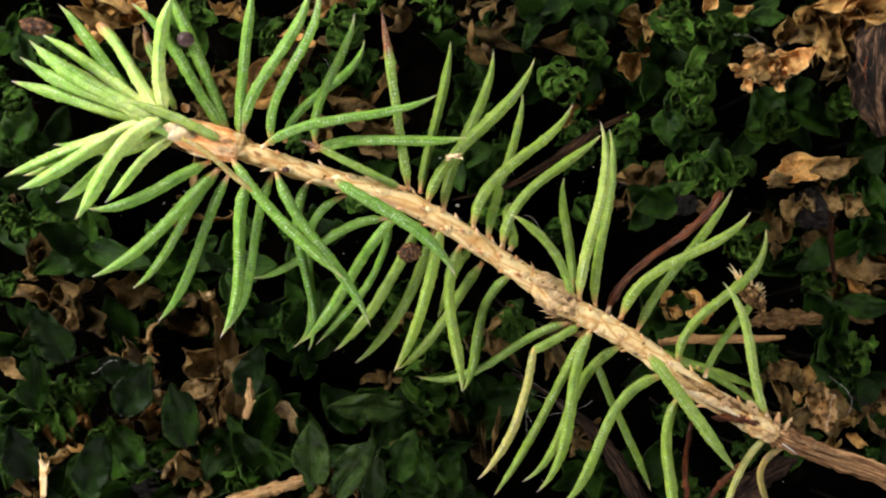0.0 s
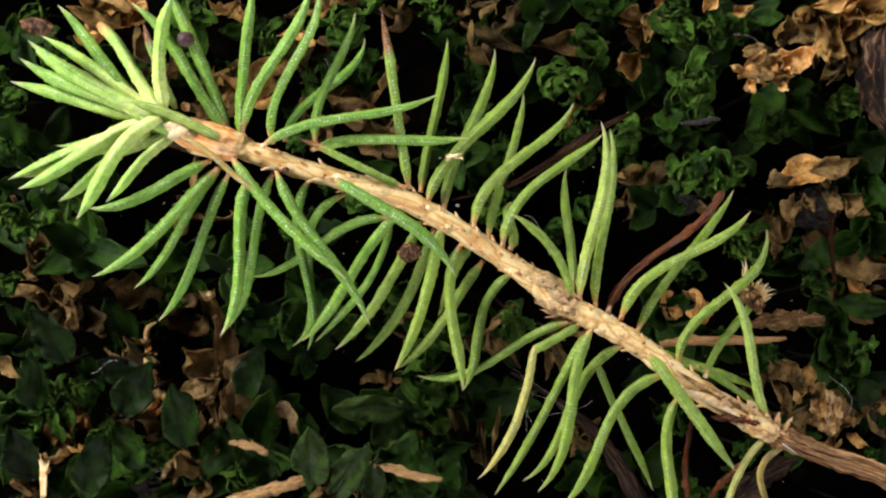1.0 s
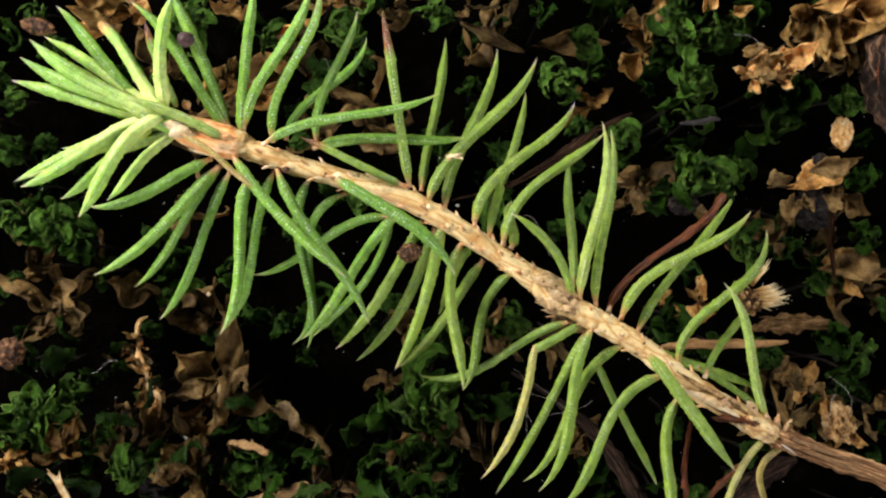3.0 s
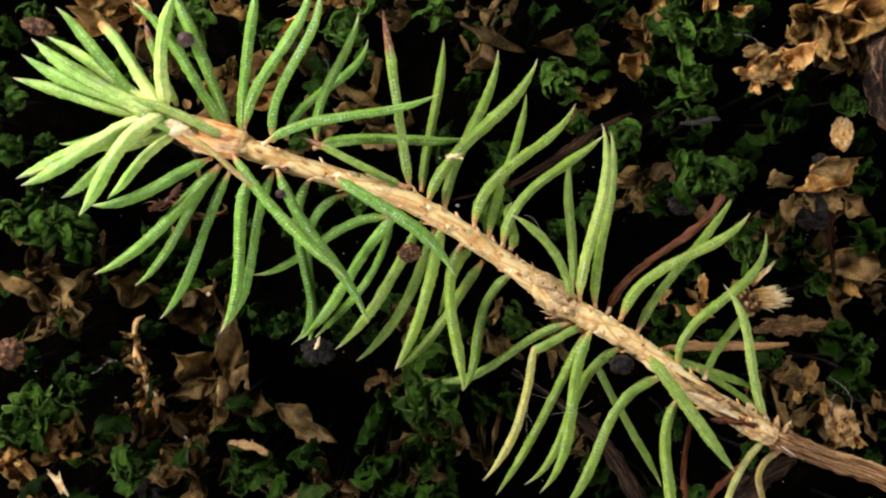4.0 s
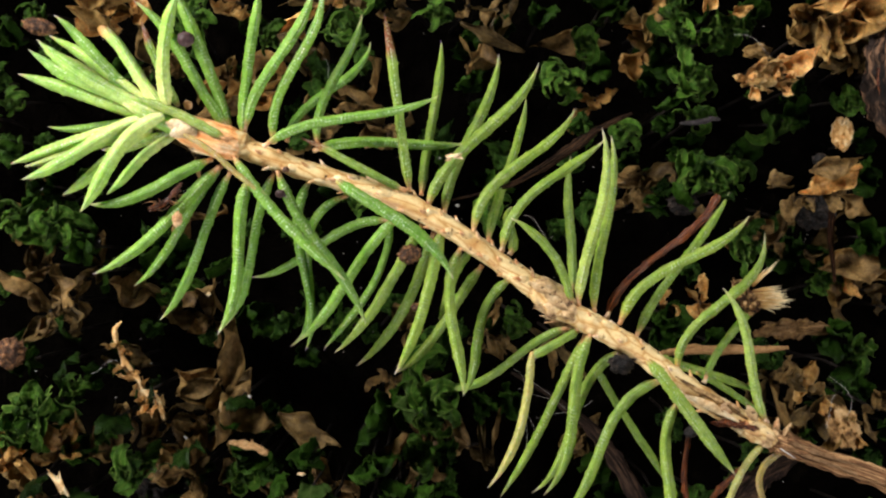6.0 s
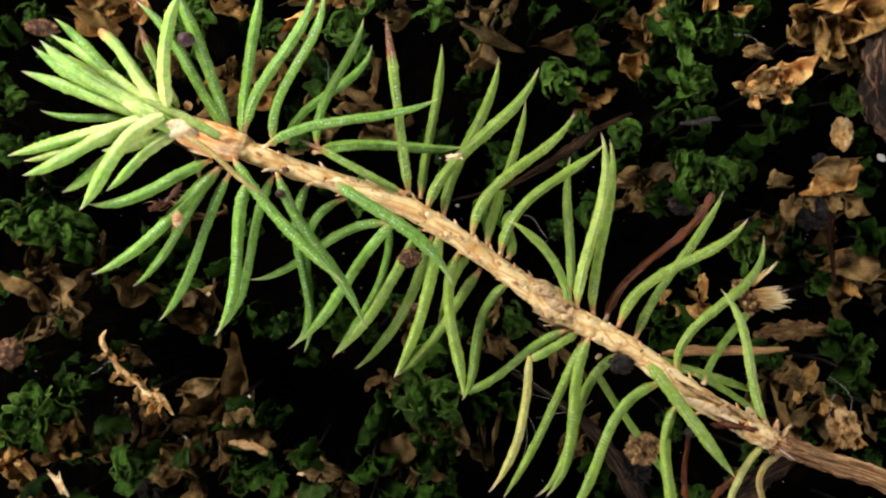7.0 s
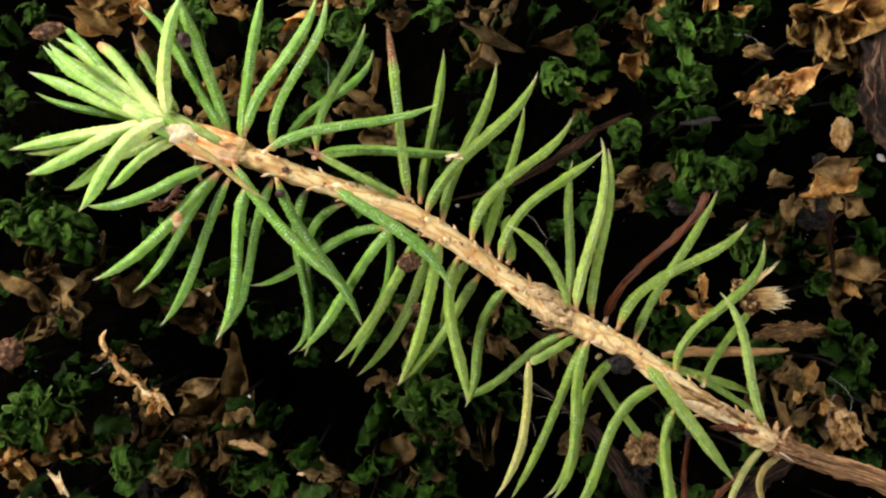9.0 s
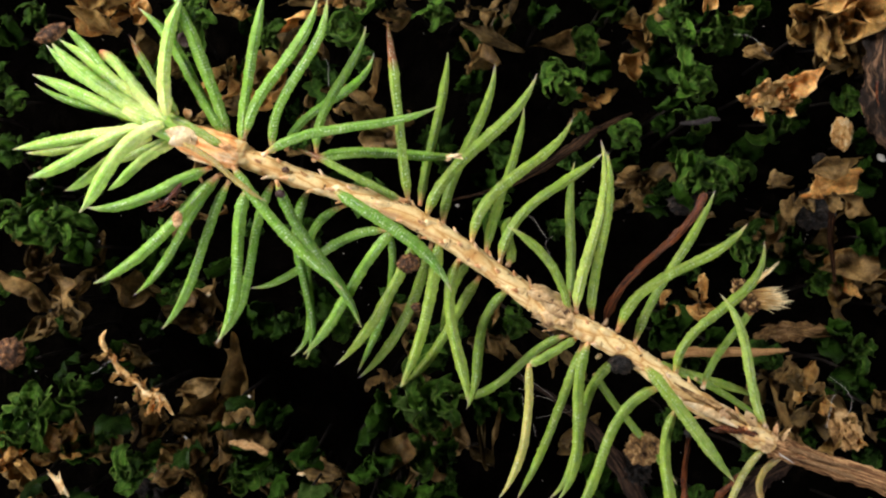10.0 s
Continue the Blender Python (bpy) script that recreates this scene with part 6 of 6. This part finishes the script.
def dry_curl(name, x, y, z, label, spec, mat=RUSTLEAF, seed=0, frill=0.22):
    """A shrivelled leaf heap: several crumpled leaves that hang together."""
    root = tagged(new(name), label, "dead leaf")
    root.location = Vector((x, y, z)) * MM
    for i, (dx, dy, az, size, tilt) in enumerate(spec):
        me = leaf_mesh("leaf", mat, size, size * 0.72, 0.4, 1.5, 0.28, seed + i * 2.3, 0.9, nl=24, nw=14, roll=1.3, frill=frill)
        part("leaf", me, None, root, "", pose(dx * MM, dy * MM, 0.2 * i * MM, 0, -tilt, az))
    return root


def papery(x, y, z, length, width, az, tilt=5.0, curl=0.8, ruffle=0.3, seed=0.0, mat=DRY, label="papery tan dead leaf on black soil", roll=0.0):
    me = leaf_mesh("dead_leaf", mat, length, width * 1.15, 0.25, curl, ruffle * 0.6, seed, 0.5, nl=32, nw=12, point=1.0, roll=0.9, frill=0.07)
    return thing("dead_leaf", me, label, "dead leaf", pose(x * MM, y * MM, z * MM) @ pose(0, 0, 0, 0, 0, az) @ pose(0, 0, 0, roll, -tilt, 0), "dead leaves")


def turns_up(ob, t0, t1):
    """It stands on edge until t0 and lies flat from t1 on."""
    here = ob.matrix_basis.copy()
    edge = here @ pose(0, 0, 0, 80)
    KEYED.append((ob, [(0, edge), (t0, edge), (t1, here), (10, here)]))


papery(21.5, 26.6, -10.0, 10.5, 4.0, 184, 2, 0.3, 0.22, 1.0)
papery(2.2, 28.5, -5.0, 9.0, 2.2, -26, 4, 0.2, 0.25, 2.0)
moves(papery(49.6, 10.0, 7.0, 8.8, 5.0, 203, 5, 0.5, 0.5, 3.0, RUSTLEAF), (0, -2.6, 0.9, -6, -6), (2.2, -1.4, 0.5, -4, -3), (5, 0, 0, 0, 0), (10, 0.1, -0.6, 0, 0))
papery(48.7, 6.6, 1.0, 4.6, 3.0, 320, 15, 0.9, 0.5, 4.0)
papery(42.5, 6.6, 1.0, 4.8, 2.8, 260, 15, 1.4, 0.5, 5.0)
papery(55.5, -2.0, -1.0, 10.0, 5.5, 182, 4, 0.4, 0.3, 6.0)
sinking = papery(-20.1, -18.9, 3.0, 9.0, 4.6, -28, 4, 0.7, 0.6, 7.0)
here = sinking.matrix_basis.copy()
edge, sunk = here @ pose(0, 0, 0, 80), Matrix.Translation((0.001, -0.0056, 0)) @ here @ pose(0, 0, 0, 0, 0, 8)
KEYED.append((sinking, [(0, edge), (2.7, edge), (4.4, here), (5.7, here), (6.8, sunk), (10, sunk)]))
turns_up(papery(-4.5, -22.4, 1.0, 5.8, 5.2, 250, 10, 0.5, 0.25, 8.0, RUSTLEAF), 5.4, 6.9)
papery(-50.2, -2.0, -3.0, 7.0, 3.0, 75, 20, 0.7, 0.3, 9.0)
papery(-47.4, -8.4, -3.0, 6.5, 3.5, 215, 15, 0.9, 0.35, 10.0)
sinks(papery(-24.0, -12.5, -1.0, 6.5, 3.4, 240, 12, 0.9, 0.3, 11.0), 0, -5.0, -6.0, 5.3, 6.8)
papery(-33.0, -18.0, -1.0, 7.0, 3.0, 20, 10, 0.6, 0.3, 12.0)
papery(43.7, 28.0, 8.0, 8.0, 3.0, 300, 10, 0.9, 0.45, 14.0, RUSTLEAF)
papery(48.5, 27.0, 6.0, 7.0, 3.0, 265, 8, 0.6, 0.3, 15.0, RUSTLEAF)
papery(26.3, 29.7, 1.0, 6.0, 3.0, 250, 15, 0.8, 0.35, 16.0, RUSTLEAF)
papery(-40.1, 26.2, 2.0, 6.5, 3.0, 150, 15, 0.9, 0.4, 17.0, RUSTLEAF)
papery(-43.5, 28.2, 2.0, 6.0, 2.4, 60, 15, 0.9, 0.4, 18.0, RUSTLEAF)
moves(papery(-52.7, -12.5, 9.0, 5.4, 2.3, -32, 10, 0.6, 0.5, 19.0), (0, 0, 0, 0, 0), (1.2, -0.7, 0.2, 0, 0), (2.0, -4.5, 0.6, 0, 0), (10, -4.5, 0.6, 0, 0))
papery(45.5, -13.8, 0.0, 7.0, 2.4, 240, 20, 0.7, 0.4, 20.0, RUSTLEAF)
papery(4.6, -19.5, -2.0, 8.0, 1.3, 275, 10, 0.2, 0.3, 21.0)
papery(7.1, -19.5, -2.0, 6.0, 1.0, 260, 10, 0.2, 0.3, 22.0)

papery(49.3, 20.8, 7.0, 9.0, 3.0, 95, 10, 1.0, 0.4, 52.0)
papery(46.1, 24.6, 9.0, 7.5, 2.6, 75, 12, 1.1, 0.5, 54.0, RUSTLEAF)

CRUMPLED = dry_curl("dry_leaf", 36.9, 20.6, 12.0, "crumpled rusty-tan dried leaf on moss", ((-3.2, -0.6, 22, 7.5, 4), (-2.5, 0.3, 190, 2.6, 20), (-2.0, -1.0, 280, 3.2, 25), (0.5, 0.2, 24, 7.0, 10), (0.5, -1.2, 10, 3.4, 35), (-1.5, 1.0, 50, 3.2, 40), (1.0, -1.6, 330, 2.6, 40), (-2.2, -0.2, 100, 2.6, 50), (-0.6, -1.4, 200, 2.8, 45), (-1.0, 0.0, 320, 2.8, 50), (0.6, -0.4, 130, 2.4, 55), (1.6, -0.8, 60, 2.4, 45)), mat=CRISPLEAF, seed=3, frill=0.22)
moves(CRUMPLED, (0, 0, 0, 0, 0), (1.0, 0.3, 0, 0, 2), (2.5, 0.6, 0.1, 0, 6), (5.5, 0.6, -0.4, 0, 8), (7, 0.5, -1.6, 0, 8), (10, 1.0, -3.1, 0, 8))
dry_curl("dry_leaf", 42.7, 8.1, 8.0, "pale tan curled dead leaf on soil", ((-1.5, 0.3, 200, 5, 10), (0.5, 0.8, 20, 6.5, 5), (0, -1.5, 280, 4, 20), (2, -1.8, 330, 4, 20)), DRY, 9)
dry_curl("dry_leaf", 40.9, 24.5, 7.0, "pale tan dead leaf", ((0, 0, 30, 7, 10), (-2, -1, 200, 5, 10), (3, 2, 80, 5, 20)), DRY, 13)
dry_curl("dry_leaf", 43.5, -17.2, 9.0, "tan shrivelled leaf beside the branch", ((-1, 1, 160, 4.5, 20), (-0.4, 0, 75, 4.0, 30), (-1, -1.0, 250, 4.0, 20), (-2.4, 1.4, 100, 3.6, 20)), DRY, 17)

dry_curl("dry_leaf", 46.2, -21.1, 8.0, "tan knobbly shrivelled leaf beside the branch", ((-1, 1.4, 120, 4.2, 25), (0.4, 0, 60, 4.0, 30), (-0.4, -1.0, 250, 4.0, 20), (1.2, -0.6, 330, 3.6, 20)), RUSTLEAF, 41)

papery(42.4, 28.1, 11.0, 8.0, 3.4, 10, 8, 1.0, 0.5, 61.0, RUSTLEAF)
papery(47.0, 28.4, 11.0, 7.0, 3.2, -12, 8, 1.0, 0.5, 62.0, RUSTLEAF)
papery(43.9, 27.1, 10.0, 6.5, 2.0, 275, 8, 0.8, 0.5, 63.0, RUSTLEAF)
papery(30.7, 27.9, 8.0, 3.6, 2.2, 60, 14, 1.2, 0.5, 64.0, RUSTLEAF)
papery(33.7, 27.5, 8.0, 3.4, 1.6, 20, 10, 1.2, 0.5, 65.0, RUSTLEAF)

# dust and fine hairs
r = random.Random(12)
bm = bmesh.new()
for i in range(150):
    q = Vector((r.uniform(-52, 52), r.uniform(-30, 30), r.uniform(-22, 6))) * MM
    k = r.uniform(0.03, 0.075) * MM
    m = Matrix.Translation(q) @ Euler((r.random() * 3, r.random() * 3, r.random() * 3)).to_matrix().to_4x4() @ Matrix.Diagonal((k * r.uniform(1, 2.5), k, k * 0.7, 1))
    bmesh.ops.create_icosphere(bm, subdivisions=1, radius=1.0, matrix=m)
thing("dust", finish(bm, "dust", HAIR), "pale specks of dust on moss and soil", "dust", kind="stuff")


def hair(x, y, z, length, az, bow, seed):
    pts, radii = [], []
    for i in range(15):
        t = i / 14
        pts.append(Vector((t * length, bow * 4 * t * (1 - t) + 0.3 * math.sin(5 * t + seed), 0.4 * math.sin(3 * t + seed))) * MM)
        radii.append(0.015 * MM)
    thing("hair", finish(tube(pts, radii, 5), "hair", HAIR), "fine pale fungus hair between needles and moss", "hair", pose(x * MM, y * MM, z * MM, 0, 0, az), "fine hairs")


hair(8.6, 3.4, 24.2, 3.4, -38, 0.5, 1)
hair(18.0, 7.6, 21.5, 2.0, -15, 0.3, 2)
hair(44.8, -14.6, 12.0, 5.0, -70, 1.2, 4)
hair(45.7, -16.9, 12.0, 4.0, -110, -0.6, 5)
hair(33.8, 25.0, 11.0, 5.0, -30, 0.3, 6)
hair(10.6, -12.7, 16.0, 3.6, 60, 0.5, 7)
hair(-13.6, 21.3, 17.0, 3.0, -80, 0.7, 8)
hair(-35.3, -25.8, 6.0, 2.5, -35, 0.3, 9)
hair(-41.1, -14.4, 10.0, 3.4, 20, 0.3, 10)
hair(11.8, -0.9, 18.0, 2.4, 80, 0.3, 11)

for i, (x, y, z, az) in enumerate(((8.1, -14.4, 6.0, -60), (8.8, -16.8, 6.0, -20), (9.5, -17.5, 5.0, -75), (10.5, -18.8, 6.0, -100), (9.8, -14.7, 7.0, -40), (11.2, -20.2, 5.0, 20))):
    hair(x, y, z, 4.0 + 0.6 * i, az, 0.8 - 0.3 * i, 20 + i)

# brush-like dead flower head
brush = tagged(new("dead_flower_head"), "brown dead flower head with pale bristles", "flower head")
brush.location = Vector((34.7, -5.3, 17.0)) * MM
bm = lump((1.9, 0.8, 0.8), 3, 0.45, 5, 5.0)
bmesh.ops.transform(bm, matrix=Matrix.Translation((-0.7 * MM, 0.0, 0.0)) @ pose(0, 0, 0, 0, 0, -50), verts=bm.verts)
crown = part("crown", bm, LUMPY, brush, "dark grainy crown")
rng = random.Random(5)
GRAINS = [finish(lump((0.36, 0.27, 0.24), 1, 0.4, 6, 3.0 * k), "floret", (CAPSULETAN, LUMPY, CRUMB)[k]) for k in range(3)]
for i in range(46):
    u, a = rng.uniform(-1.9, 1.9), rng.uniform(0.0, math.pi)
    across, high = 0.8 * math.cos(a), 0.85 * math.sin(a)
    e = radians(-50)
    part("floret", GRAINS[i % 3], None, crown, at=pose((-0.7 + u * math.cos(e) - across * math.sin(e)) * MM, (u * math.sin(e) + across * math.cos(e)) * MM, high * (1 - 0.2 * abs(u)) * MM, rng.uniform(0, 360), rng.uniform(0, 360), rng.uniform(0, 360)))
for i in range(194):
    side_tuft = i >= 180
    k = max(-0.9, min(0.9, rng.gauss(0, 0.42)))
    a = radians(rng.gauss(48, 7) if side_tuft else 2 + 5 * k + rng.gauss(0, 4))
    d = Vector((math.cos(a), math.sin(a), rng.uniform(-0.1, 0.25)))
    q = Vector((0.1 + rng.uniform(-0.2, 0.4), 1.3 + rng.uniform(-0.3, 0.3), rng.uniform(-0.3, 0.3)) if side_tuft else (rng.uniform(-0.3, 0.9), -0.25 + 0.95 * k, rng.uniform(-0.5, 0.6))) * MM
    ln = (rng.uniform(1.6, 3.6) if side_tuft else rng.uniform(1.9, 3.3) + 0.9 * rng.random() ** 3) * MM
    sag = Vector((0, rng.gauss(0, 0.22), rng.uniform(-0.35, 0.35))) * MM
    part("bristle", tube([q, q + d * ln * 0.35, q + d * ln * 0.7 + sag * 0.4, q + d * ln + sag], [0.10 * MM, 0.085 * MM, 0.055 * MM, 0.012 * MM], 5), BRISTLE, crown)
KEYED.append((brush, [(0, Matrix.Translation(brush.location) @ pose(0, 0, 0, 0, 75, 40)), (1.0, Matrix.Translation(brush.location) @ pose(0, 0, 0, 0, 60, 25)), (2.5, Matrix.Translation(brush.location) @ pose(0, 0, 0, 0, 30, 8)), (5.5, Matrix.Translation(brush.location)), (10, Matrix.Translation(brush.location) @ pose(0, 0, 0, 0, 0, -2))]))


def motions():
    for ob, rows in KEYED:
        size = ob.scale.copy()
        walk(ob, rows)
        ob.scale = size


motions()
